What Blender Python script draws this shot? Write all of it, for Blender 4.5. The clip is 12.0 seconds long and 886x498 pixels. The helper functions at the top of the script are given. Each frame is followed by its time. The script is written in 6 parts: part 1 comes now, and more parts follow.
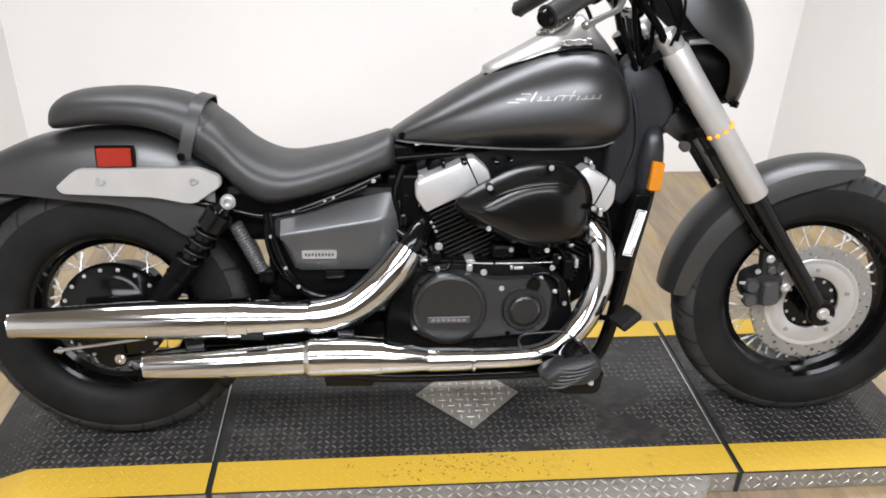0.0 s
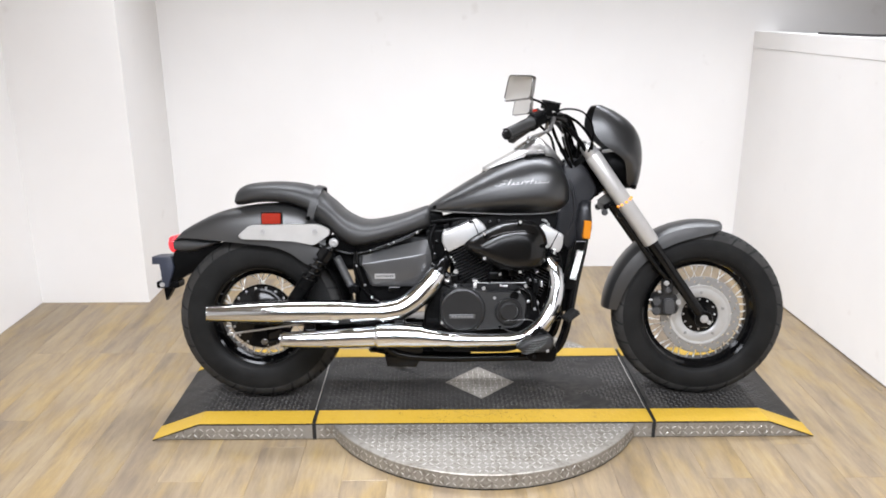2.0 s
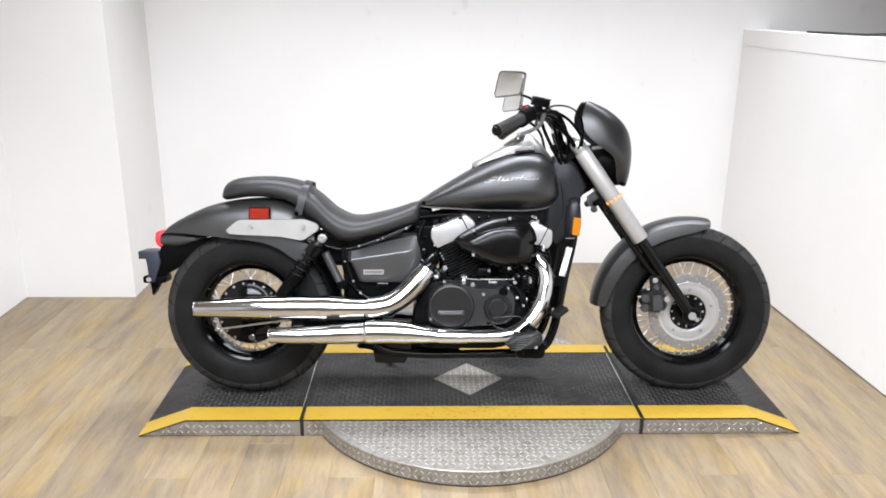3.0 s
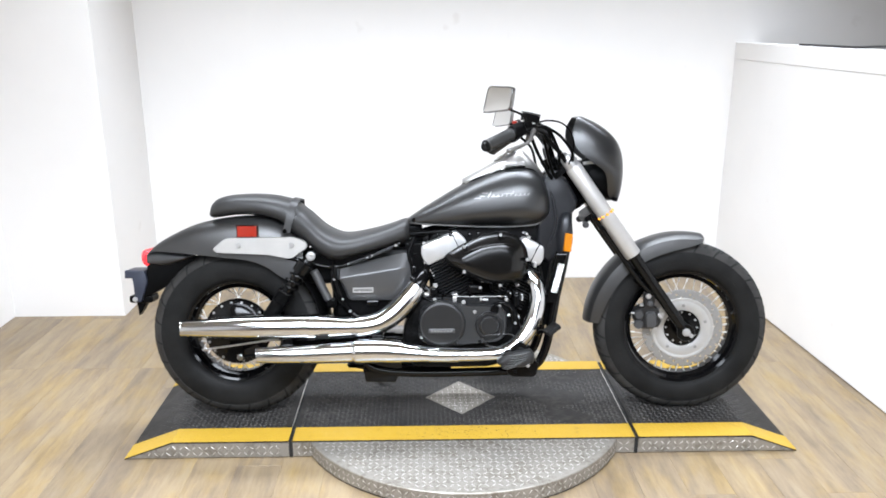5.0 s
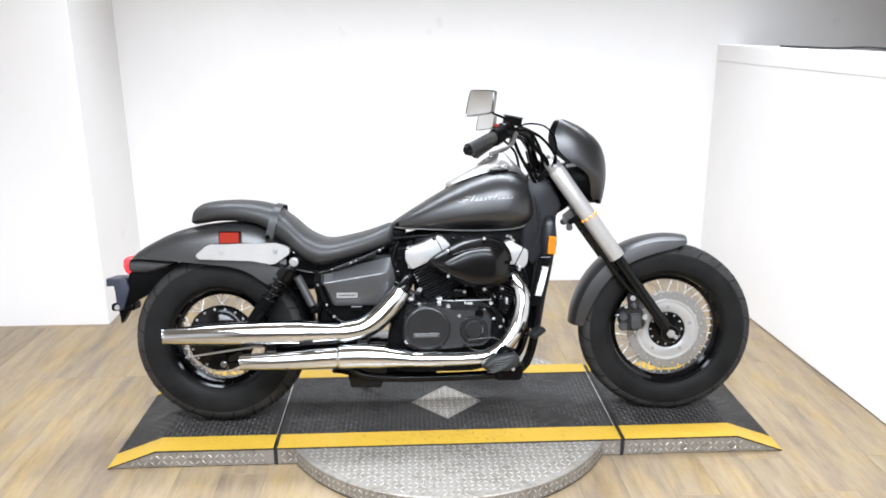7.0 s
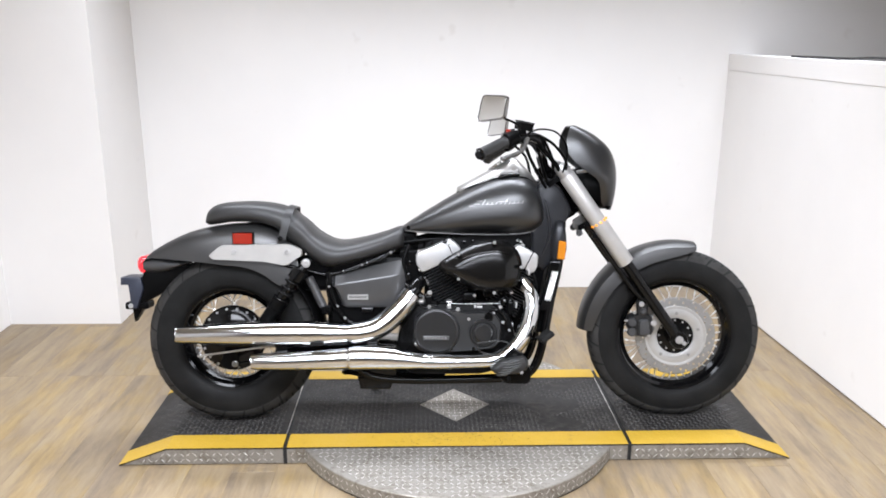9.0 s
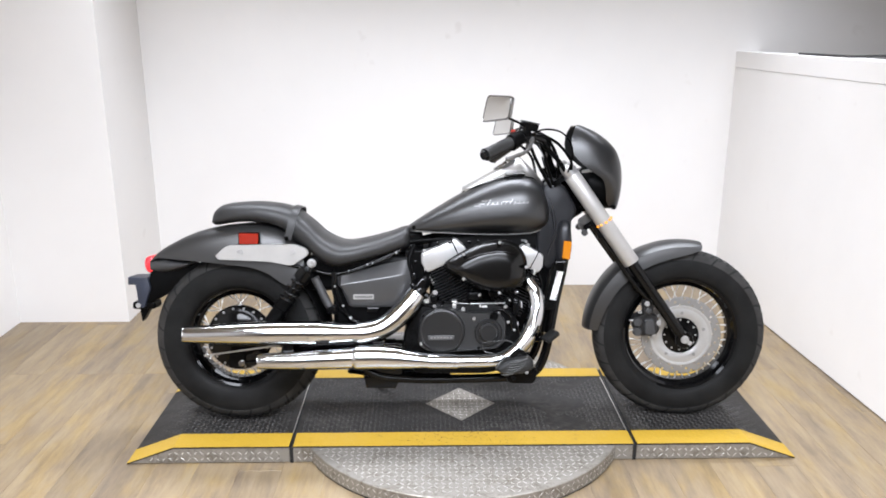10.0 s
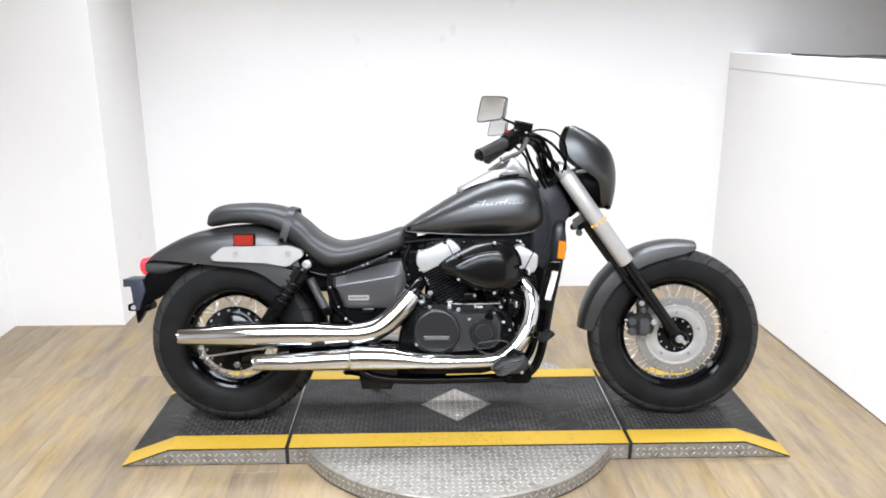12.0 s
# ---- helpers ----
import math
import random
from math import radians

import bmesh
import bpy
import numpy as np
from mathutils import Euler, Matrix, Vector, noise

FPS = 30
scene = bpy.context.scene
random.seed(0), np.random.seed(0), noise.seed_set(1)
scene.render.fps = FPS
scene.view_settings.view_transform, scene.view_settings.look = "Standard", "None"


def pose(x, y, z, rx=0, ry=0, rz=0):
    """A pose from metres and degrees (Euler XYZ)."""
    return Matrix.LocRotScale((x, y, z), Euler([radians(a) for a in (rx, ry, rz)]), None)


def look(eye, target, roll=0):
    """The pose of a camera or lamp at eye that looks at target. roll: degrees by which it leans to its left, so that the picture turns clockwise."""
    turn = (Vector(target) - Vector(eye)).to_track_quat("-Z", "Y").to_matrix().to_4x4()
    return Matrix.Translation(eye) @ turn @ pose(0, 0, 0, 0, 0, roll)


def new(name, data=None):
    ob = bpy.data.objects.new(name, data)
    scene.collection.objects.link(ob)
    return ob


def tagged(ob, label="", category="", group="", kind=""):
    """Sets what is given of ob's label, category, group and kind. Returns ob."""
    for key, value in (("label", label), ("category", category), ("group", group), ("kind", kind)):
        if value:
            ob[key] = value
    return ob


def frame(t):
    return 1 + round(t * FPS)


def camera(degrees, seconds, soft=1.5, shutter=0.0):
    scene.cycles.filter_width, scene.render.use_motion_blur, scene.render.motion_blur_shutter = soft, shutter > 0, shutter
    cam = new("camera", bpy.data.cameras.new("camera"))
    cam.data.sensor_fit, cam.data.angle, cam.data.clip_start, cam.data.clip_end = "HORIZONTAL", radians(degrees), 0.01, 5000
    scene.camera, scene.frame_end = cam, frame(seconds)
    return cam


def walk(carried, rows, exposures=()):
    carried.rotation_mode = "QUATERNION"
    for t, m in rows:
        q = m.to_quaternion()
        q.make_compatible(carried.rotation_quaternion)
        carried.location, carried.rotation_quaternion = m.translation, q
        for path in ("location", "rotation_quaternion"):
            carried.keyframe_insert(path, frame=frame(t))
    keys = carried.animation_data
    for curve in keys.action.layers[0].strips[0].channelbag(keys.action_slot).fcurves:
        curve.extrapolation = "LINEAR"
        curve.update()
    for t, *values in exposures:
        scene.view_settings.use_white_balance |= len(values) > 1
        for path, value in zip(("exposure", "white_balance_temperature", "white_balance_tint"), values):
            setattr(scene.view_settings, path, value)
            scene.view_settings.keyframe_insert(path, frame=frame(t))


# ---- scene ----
cam = camera(59.2, 12.0, soft=1.8)
PATH = [
    (0, (-0.238, -1.547, 1.377), (-0.06, 0.207, 0.433), 2.0),
    (0.5, (-0.133, -1.991, 1.43), (-0.037, -0.129, 0.705), 1.6),
    (1, (-0.113, -2.369, 1.467), (-0.03, -0.47, 0.845), 0.0),
    (1.5, (-0.172, -2.657, 1.492), (-0.121, -0.741, 0.921), -0.5),
    (2, (-0.166, -2.747, 1.488), (-0.149, -0.834, 0.903), -0.1),
    (2.5, (-0.169, -2.742, 1.489), (-0.12, -0.834, 0.889), 0.5),
    (4.5, (-0.155, -2.722, 1.477), (-0.119, -0.804, 0.911), 0.3),
    (5, (-0.141, -2.701, 1.49), (-0.088, -0.782, 0.927), 0.1),
    (5.5, (-0.137, -2.698, 1.471), (-0.054, -0.779, 0.912), 0.7),
    (6, (-0.147, -2.688, 1.483), (-0.055, -0.775, 0.906), 0.1),
    (6.5, (-0.125, -2.687, 1.482), (-0.04, -0.774, 0.906), 0.1),
    (7, (-0.122, -2.696, 1.487), (-0.041, -0.775, 0.935), -0.3),
    (9, (-0.13, -2.724, 1.479), (-0.071, -0.797, 0.946), 0.3),
    (9.5, (-0.122, -2.726, 1.491), (-0.08, -0.799, 0.955), -0.2),
    (10, (-0.121, -2.725, 1.499), (-0.082, -0.802, 0.953), 0.1),
    (10.5, (-0.121, -2.734, 1.487), (-0.09, -0.809, 0.947), -0.2),
    (11, (-0.123, -2.742, 1.476), (-0.075, -0.815, 0.943), -0.1),
    (11.5, (-0.107, -2.741, 1.477), (-0.057, -0.811, 0.952), 0.1),
    (12, (-0.114, -2.733, 1.488), (-0.067, -0.807, 0.952), -0.1),
]
# stops, kelvin and tint as the clip's camera drifts
EXPOSURES = [
    (0.0, -0.36, 6520, 14), (1.0, -0.31, 6470, 15), (2.7, -0.26, 6360, 14), (4.3, -0.10, 6180, 12), (5.5, -0.06, 6150, 12), (7.2, -0.06, 6180, 13),
    (8.8, -0.24, 6290, 15), (10.5, -0.26, 6290, 15), (12.0, -0.13, 6220, 13),
]
walk(cam, [(t, look(eye, target, roll)) for t, eye, target, roll in PATH], EXPOSURES)

# ---- world and lamps ----
world = bpy.data.worlds.new("world")
scene.world = world
world.use_nodes = True
world.node_tree.nodes["Background"].inputs[0].default_value = (1.0, 0.97, 0.93, 1)
world.node_tree.nodes["Background"].inputs[1].default_value = 0.25


def area_lamp(name, eye, target, sx, sy, watts, colour, spread=180.0):
    d = bpy.data.lights.new(name, "AREA")
    d.shape, d.size, d.size_y, d.energy, d.color, d.spread = "RECTANGLE", sx, sy, watts, colour, radians(spread)
    ob = new(name, d)
    ob.matrix_world = look(eye, target)
    return ob


LAMP = (0.90, 0.955, 1.0)
area_lamp("ceiling_lamp", (-0.15, -1.90, 2.62), (-0.15, -1.35, 0.0), 2.8, 0.8, 160, LAMP, 124)
area_lamp("ceiling_lamp_back", (0.16, 0.80, 2.62), (0.16, 0.60, 0.0), 3.8, 0.4, 84, LAMP, 114)
area_lamp("ceiling_lamp_rear", (0.0, -4.5, 2.62), (0.0, -3.2, 0.0), 4.0, 0.6, 130, LAMP, 148)

# ---- materials ----


def nodes_of(name):
    m = bpy.data.materials.new(name)
    m.use_nodes = True
    t = m.node_tree
    return m, t, t.nodes["Principled BSDF"]


def link(t, a, b):
    t.links.new(a, b)


def add_node(t, kind, **inputs):
    n = t.nodes.new(kind)
    for k, v in inputs.items():
        n.inputs[k.replace("_", " ")].default_value = v
    return n


def coords(t, scale=(1, 1, 1), rot=(0, 0, 0)):
    tc = t.nodes.new("ShaderNodeTexCoord")
    mp = t.nodes.new("ShaderNodeMapping")
    mp.inputs["Scale"].default_value = scale
    mp.inputs["Rotation"].default_value = rot
    link(t, tc.outputs["Object"], mp.inputs["Vector"])
    return mp.outputs["Vector"]


def ramp(t, fac, stops):
    r = t.nodes.new("ShaderNodeValToRGB")
    while len(r.color_ramp.elements) < len(stops):
        r.color_ramp.elements.new(0.5)
    for e, (p, c) in zip(r.color_ramp.elements, stops):
        e.position, e.color = p, (*c, 1)
    link(t, fac, r.inputs["Fac"])
    return r.outputs["Color"]


def noise_fac(t, vec, scale, detail=4.0, rough=0.6):
    n = add_node(t, "ShaderNodeTexNoise", Scale=scale, Detail=detail, Roughness=rough)
    link(t, vec, n.inputs["Vector"])
    return n.outputs["Fac"]


def bump(t, p, height, strength, dist=0.002, also=None):
    b = add_node(t, "ShaderNodeBump", Strength=strength, Distance=dist)
    link(t, height, b.inputs["Height"])
    if also is not None:
        link(t, also, b.inputs["Normal"])
    link(t, b.outputs["Normal"], p.inputs["Normal"])
    return b.outputs["Normal"]


def plain(name, base, rough, metal=0.0, vary=0.12, scale=14.0, grain=180.0, relief=0.06, coat=0.0, spec=0.35, uneven=0.2):
    """A painted, moulded or metal surface: blotches at one scale, grain and fine relief at another."""
    m, t, p = nodes_of(name)
    v = coords(t)
    dark = tuple(c * (1 - vary) for c in base)
    lite = tuple(min(1, c * (1 + vary)) for c in base)
    link(t, ramp(t, noise_fac(t, v, scale), [(0.3, dark), (0.7, lite)]), p.inputs["Base Color"])
    r = add_node(t, "ShaderNodeMapRange")
    r.inputs["To Min"].default_value, r.inputs["To Max"].default_value = max(0.02, rough * (1 - uneven)), min(1, rough * (1 + uneven))
    link(t, noise_fac(t, v, scale * 2.3), r.inputs["Value"])
    link(t, r.outputs["Result"], p.inputs["Roughness"])
    p.inputs["Metallic"].default_value = metal
    p.inputs["Coat Weight"].default_value = coat
    p.inputs["Coat Roughness"].default_value = 0.12
    p.inputs["Specular IOR Level"].default_value = spec
    if relief:
        bump(t, p, noise_fac(t, v, grain), relief, 0.001)
    return m


def wall_paint(name, base):
    m, t, p = nodes_of(name)
    v = coords(t)
    dark = tuple(c * 0.955 for c in base)
    col = ramp(t, noise_fac(t, v, 1.3), [(0.3, dark), (0.65, base)])
    # faint scuffs
    sc = ramp(t, noise_fac(t, v, 7.0, 2.0), [(0.70, (1, 1, 1)), (0.78, (0.93, 0.92, 0.91))])
    mx = t.nodes.new("ShaderNodeMix")
    mx.data_type, mx.blend_type = "RGBA", "MULTIPLY"
    mx.inputs["Factor"].default_value = 1.0
    link(t, col, mx.inputs["A"]), link(t, sc, mx.inputs["B"])
    link(t, mx.outputs["Result"], p.inputs["Base Color"])
    p.inputs["Roughness"].default_value = 0.6
    bump(t, p, noise_fac(t, v, 160.0), 0.12, 0.001)
    return m


def plank_wood():
    """Pale oak vinyl: each plank takes its own tone from the object's random number."""
    m, t, p = nodes_of("oak_plank")
    inf = t.nodes.new("ShaderNodeObjectInfo")
    tc = t.nodes.new("ShaderNodeTexCoord")
    off = t.nodes.new("ShaderNodeVectorMath")
    off.operation = "MULTIPLY_ADD"
    off.inputs[1].default_value = (1, 1, 1)
    comb = t.nodes.new("ShaderNodeCombineXYZ")
    mul = add_node(t, "ShaderNodeMath")
    mul.operation = "MULTIPLY"
    mul.inputs[1].default_value = 37.0
    link(t, inf.outputs["Random"], mul.inputs[0])
    for i in range(3):
        link(t, mul.outputs[0], comb.inputs[i])
    link(t, tc.outputs["Object"], off.inputs[0])
    link(t, comb.outputs[0], off.inputs[2])
    mp = t.nodes.new("ShaderNodeMapping")
    mp.inputs["Scale"].default_value = (10.0, 1.6, 1)
    link(t, off.outputs[0], mp.inputs["Vector"])
    big = noise_fac(t, mp.outputs["Vector"], 1.7, 8.0, 0.72)
    mp2 = t.nodes.new("ShaderNodeMapping")
    mp2.inputs["Scale"].default_value = (90.0, 2.5, 1)
    link(t, off.outputs[0], mp2.inputs["Vector"])
    fine = noise_fac(t, mp2.outputs["Vector"], 2.0, 5.0, 0.7)
    col = ramp(t, big, [(0.27, (0.114, 0.084, 0.055)), (0.41, (0.174, 0.130, 0.083)), (0.52, (0.222, 0.166, 0.098)), (0.63, (0.256, 0.198, 0.120)), (0.76, (0.240, 0.200, 0.146))])
    tone = ramp(t, inf.outputs["Random"], [(0.0, (0.82, 0.815, 0.83)), (0.3, (0.94, 0.935, 0.94)), (0.7, (1.015, 1.005, 0.985)), (1.0, (1.09, 1.075, 1.02))])
    fin = ramp(t, fine, [(0.3, (0.94, 0.935, 0.93)), (0.6, (1.02, 1.02, 1.02))])
    # yellow and grey casts that wander along the boards
    mp3 = t.nodes.new("ShaderNodeMapping")
    mp3.inputs["Scale"].default_value = (4.0, 1.5, 1)
    link(t, off.outputs[0], mp3.inputs["Vector"])
    cast = ramp(t, noise_fac(t, mp3.outputs["Vector"], 2.2, 3.0, 0.6), [(0.36, (0.95, 0.965, 1.03)), (0.5, (1.0, 1.0, 1.0)), (0.64, (1.07, 1.01, 0.78))])
    last = col
    for c in (tone, fin, cast):
        mx = t.nodes.new("ShaderNodeMix")
        mx.data_type, mx.blend_type = "RGBA", "MULTIPLY"
        mx.inputs["Factor"].default_value = 1.0
        link(t, last, mx.inputs["A"]), link(t, c, mx.inputs["B"])
        last = mx.outputs["Result"]
    link(t, last, p.inputs["Base Color"])
    p.inputs["Roughness"].default_value = 0.42
    bump(t, p, fine, 0.15, 0.001)
    return m


def worn(name, base, worn_col, rough, metal, amount=0.5, scale=9.0, spec=0.35):
    """A surface whose wear and dirt show a second colour in patches and scratches."""
    m, t, p = nodes_of(name)
    v = coords(t)
    a = noise_fac(t, v, scale, 6.0, 0.7)
    b = noise_fac(t, coords(t, (1.4, 2.2, 1), (0, 0, 0.5)), scale * 4, 3.0, 0.7)
    mul = t.nodes.new("ShaderNodeMath")
    mul.operation = "MULTIPLY"
    link(t, a, mul.inputs[0]), link(t, b, mul.inputs[1])
    lo = 0.36 - 0.2 * amount
    link(t, ramp(t, mul.outputs[0], [(lo, base), (lo + 0.16, worn_col)]), p.inputs["Base Color"])
    link(t, ramp(t, a, [(0.3, (rough * 0.75,) * 3), (0.7, (min(1, rough * 1.3),) * 3)]), p.inputs["Roughness"])
    p.inputs["Metallic"].default_value = metal
    p.inputs["Specular IOR Level"].default_value = spec
    bump(t, p, noise_fac(t, v, 220.0), 0.12, 0.001)
    return m


WALL = wall_paint("white_wall_paint", (0.80, 0.782, 0.762))
# dimness of the space beyond the low wall, put into the paint
WALL_DIM = wall_paint("dimmed_wall_paint", (0.55, 0.52, 0.48))
# brown-grey tone dims and warms the light bounced off the unseen ceiling
CEIL = wall_paint("low_bounce_ceiling_paint", (0.45, 0.41, 0.365))
# grey for the unseen walls behind the camera, limits their bounce light
SHOW = wall_paint("low_bounce_grey_paint", (0.64, 0.615, 0.585))
OAK = plank_wood()
UNDER = plain("floor_underlay", (0.17, 0.125, 0.08), 0.7)
DECK = worn("black_deck_coating", (0.0135, 0.0125, 0.0118), (0.040, 0.0365, 0.0325), 0.56, 0.0, 0.6, 5.0, 0.26)
DECKLUG = worn("scuffed_deck_lug", (0.033, 0.031, 0.029), (0.085, 0.079, 0.071), 0.44, 0.0, 0.6, 6.0, 0.45)
YELLOW = worn("yellow_floor_tape", (0.415, 0.262, 0.026), (0.25, 0.16, 0.035), 0.5, 0.0, 0.14, 7.0)
ALU = worn("tread_plate_aluminium", (0.265, 0.247, 0.219), (0.155, 0.135, 0.109), 0.46, 0.55, 0.64, 11.0)
LUG = worn("polished_lug_aluminium", (0.56, 0.54, 0.505), (0.36, 0.335, 0.30), 0.34, 0.65, 0.45, 9.0)
# black that paints the shade in gaps and under edges
BLACK_GAP = plain("black_gap_shade", (0.012, 0.012, 0.012), 0.6)
CABLE = plain("black_cable_sheath", (0.015, 0.014, 0.014), 0.5)

# ---- building blocks ----


def mesh_of(name, bm, mat, smooth=False):
    me = bpy.data.meshes.new(name)
    if smooth:
        for f in bm.faces:
            f.smooth = True
    bm.to_mesh(me)
    bm.free()
    me.materials.append(mat)
    return me


def part(name, bm, mat, parent=None, label="", smooth=False, m=None, crease=None):
    """Links a bmesh as one mesh object, under a thing or a part where parent is given."""
    if crease is not None:
        for f in bm.faces:
            f.smooth = True
        for e in bm.edges:
            if len(e.link_faces) == 2 and e.calc_face_angle(0) > radians(crease):
                e.smooth = False
    ob = new(name, mesh_of(name, bm, mat, smooth or crease is not None))
    if m is not None:
        ob.matrix_basis = m
    if parent is not None:
        ob.parent = parent
    if label:
        tagged(ob, label)
    return ob


def box(bm, x0, x1, y0, y1, z0, z1, bevel=0.0, seg=2):
    r = bmesh.ops.create_cube(bm, size=1.0)
    vs = r["verts"]
    for v in vs:
        v.co = Vector(((x0 + x1) / 2 + v.co.x * (x1 - x0), (y0 + y1) / 2 + v.co.y * (y1 - y0), (z0 + z1) / 2 + v.co.z * (z1 - z0)))
    if bevel:
        es = {e for v in vs for e in v.link_edges}
        bmesh.ops.bevel(bm, geom=list(es), offset=bevel, segments=seg, affect="EDGES", profile=0.5)
    return bm


def new_box(*a, **k):
    return box(bmesh.new(), *a, **k)


def prism(outline, y0, y1, bevel=0.0, seg=2, bm=None):
    """An outline in x, z drawn out along y."""
    bm = bm or bmesh.new()
    a = [bm.verts.new((x, y0, z)) for x, z in outline]
    b = [bm.verts.new((x, y1, z)) for x, z in outline]
    n = len(outline)
    fs = [bm.faces.new(a), bm.faces.new(b[::-1])]
    for i in range(n):
        fs.append(bm.faces.new((a[i], b[i], b[(i + 1) % n], a[(i + 1) % n])))
    bmesh.ops.recalc_face_normals(bm, faces=fs)
    if bevel:
        es = [e for e in fs[0].edges] + [e for e in fs[1].edges]
        bmesh.ops.bevel(bm, geom=es, offset=bevel, segments=seg, affect="EDGES", profile=0.5)
    return bm


def lug_rows(x0, x1, y0, y1, pitch, length, width, height, place, keep=lambda u, v: True, angle=45):
    """Raised tread-plate lugs in alternating slants, as vertices and faces; place(u, v) gives origin and the two edge directions and the normal."""
    vs, fs = [], []
    i = 0
    u = x0
    while u <= x1:
        j = 0
        v = y0
        while v <= y1:
            if keep(u, v):
                o, eu, ev, n = place(u, v)
                a = radians(angle if (i + j) % 2 else -angle)
                d = eu * math.cos(a) + ev * math.sin(a)
                w = ev * math.cos(a) - eu * math.sin(a)
                k = len(vs)
                vs += [o - d * length / 2, o - w * width / 2, o + d * length / 2, o + w * width / 2,
                       o - d * length * 0.28 + n * height, o + d * length * 0.28 + n * height]
                fs += [(k, k + 1, k + 4), (k + 1, k + 5, k + 4), (k + 1, k + 2, k + 5), (k + 2, k + 3, k + 5), (k + 3, k + 4, k + 5), (k + 3, k, k + 4)]
            j += 1
            v += pitch
        i += 1
        u += pitch
    return vs, fs


def stuff_part(name, data, mat, parent, label=""):
    me = bpy.data.meshes.new(name)
    me.from_pydata([tuple(v) for v in data[0]], [], data[1])
    me.materials.append(mat)
    ob = new(name, me)
    ob.parent = parent
    return tagged(ob, label, kind="stuff")


# ---- the room ----
XL, XR, YB, YN, XN, YF, ZC = -2.27, 1.66, 1.75, 1.17, -1.70, -6.8, 2.75
XO = 4.6  # far side of the space beyond the low wall


def structure(name, bm, mat, label, category, **k):
    return tagged(part(name, bm, mat, **k), label, category, kind="structure")


structure("wall_north", new_box(XN, XO, YB, YB + 0.12, 0, ZC), WALL, "white painted plain wall behind the motorcycle", "wall")
structure("wall_nib", new_box(XL, XN, YN, YB + 0.12, 0, ZC), WALL, "white painted wall corner that juts forward", "wall")
structure("wall_west", new_box(XL - 0.12, XL, -3.6, YB + 0.12, 0, ZC), WALL, "white painted side wall of the display bay", "wall")
# the next two walls are unseen; their grey holds back fill on the bay
structure("wall_southwest", new_box(XL - 0.12, XL, YF, -3.604, 0, ZC), SHOW, "unseen wall beyond the display bay, toned grey to limit bounce light", "wall")
structure("wall_south", new_box(XL, XO, YF - 0.12, YF, 0, ZC), SHOW, "unseen wall across from the motorcycle, toned grey to limit bounce light", "wall")
# unseen wall that closes the far space, painted grey to keep it dim
structure("wall_outer", new_box(XO, XO + 0.12, YF - 0.12, YB + 0.12, 0, ZC), WALL_DIM, "unseen wall beyond the low wall, dimness put into its grey paint", "wall")
# unseen ceiling, toned down to shape the bounce on walls and chrome
structure("ceiling", new_box(XL - 0.12, XO + 0.12, YF - 0.12, YB + 0.12, ZC, ZC + 0.1), CEIL, "unseen plain ceiling, dimness put into its brown-grey paint", "ceiling")

# the low wall turns slightly with depth
LOW = pose(XR + 0.02, 0.0, 0.0, 0, 0, 2.2)
structure("wall_low", new_box(0.004, 0.11, YF + 3.4, YB + 0.06, 0.006, 1.2862), WALL, "white painted chest-high partition wall", "partition", m=LOW)
structure("trim", new_box(0.0020, 0.13, YF + 3.4, YB + 0.06, 1.287, 1.375, bevel=0.0015), WALL, "white cap board along the low partition wall", "trim", m=LOW)


def tube(points, radius, seg=8, bm=None, cap=True):
    """A round tube along smooth points; radius is one number or one for each point."""
    bm = bm or bmesh.new()
    pts = [Vector(p) for p in points]
    rad = radius if isinstance(radius, (list, tuple)) else [radius] * len(pts)
    rings = []
    side = None
    for i, p in enumerate(pts):
        d = (pts[min(i + 1, len(pts) - 1)] - pts[max(i - 1, 0)]).normalized()
        if side is None:
            side = d.orthogonal().normalized()
        side = (side - d * side.dot(d)).normalized()
        up = d.cross(side)
        rings.append([bm.verts.new(p + (side * math.cos(2 * math.pi * k / seg) + up * math.sin(2 * math.pi * k / seg)) * rad[i]) for k in range(seg)])
    for a, b in zip(rings, rings[1:]):
        for k in range(seg):
            bm.faces.new((a[k], a[(k + 1) % seg], b[(k + 1) % seg], b[k]))
    if cap:
        bm.faces.new(rings[0][::-1]), bm.faces.new(rings[-1])
    bmesh.ops.recalc_face_normals(bm, faces=bm.faces[:])
    return bm


def curve_points(ctrl, n=8):
    """Catmull-Rom points through the controls."""
    c = [Vector(p) for p in ctrl]
    c = [c[0] * 2 - c[1], *c, c[-1] * 2 - c[-2]]
    out = []
    for i in range(1, len(c) - 2):
        p0, p1, p2, p3 = c[i - 1:i + 3]
        for k in range(n):
            t = k / n
            out.append(0.5 * (2 * p1 + (p2 - p0) * t + (2 * p0 - 5 * p1 + 4 * p2 - p3) * t * t + (3 * p1 - p0 - 3 * p2 + p3) * t ** 3))
    out.append(c[-2])
    return out


def sweep(ctrl, radius, n=8, seg=10, bm=None):
    pts = curve_points(ctrl, n)
    if isinstance(radius, (list, tuple)):
        r = [v.x for v in curve_points([(x, 0, 0) for x in radius], n)]
    else:
        r = radius
    return tube(pts, r, seg, bm)


cable = tagged(part("cable", sweep([(0.05, -2.6, 1.382), (0.06, -1.2, 1.383), (0.05, -0.1, 1.382), (0.04, 0.40, 1.392), (0.045, 0.66, 1.383), (0.055, 0.95, 1.381), (0.06, 1.16, 1.3795)], 0.0055, 8, 8), CABLE, m=LOW),
               "black cable lying along the cap of the low wall", "cable")

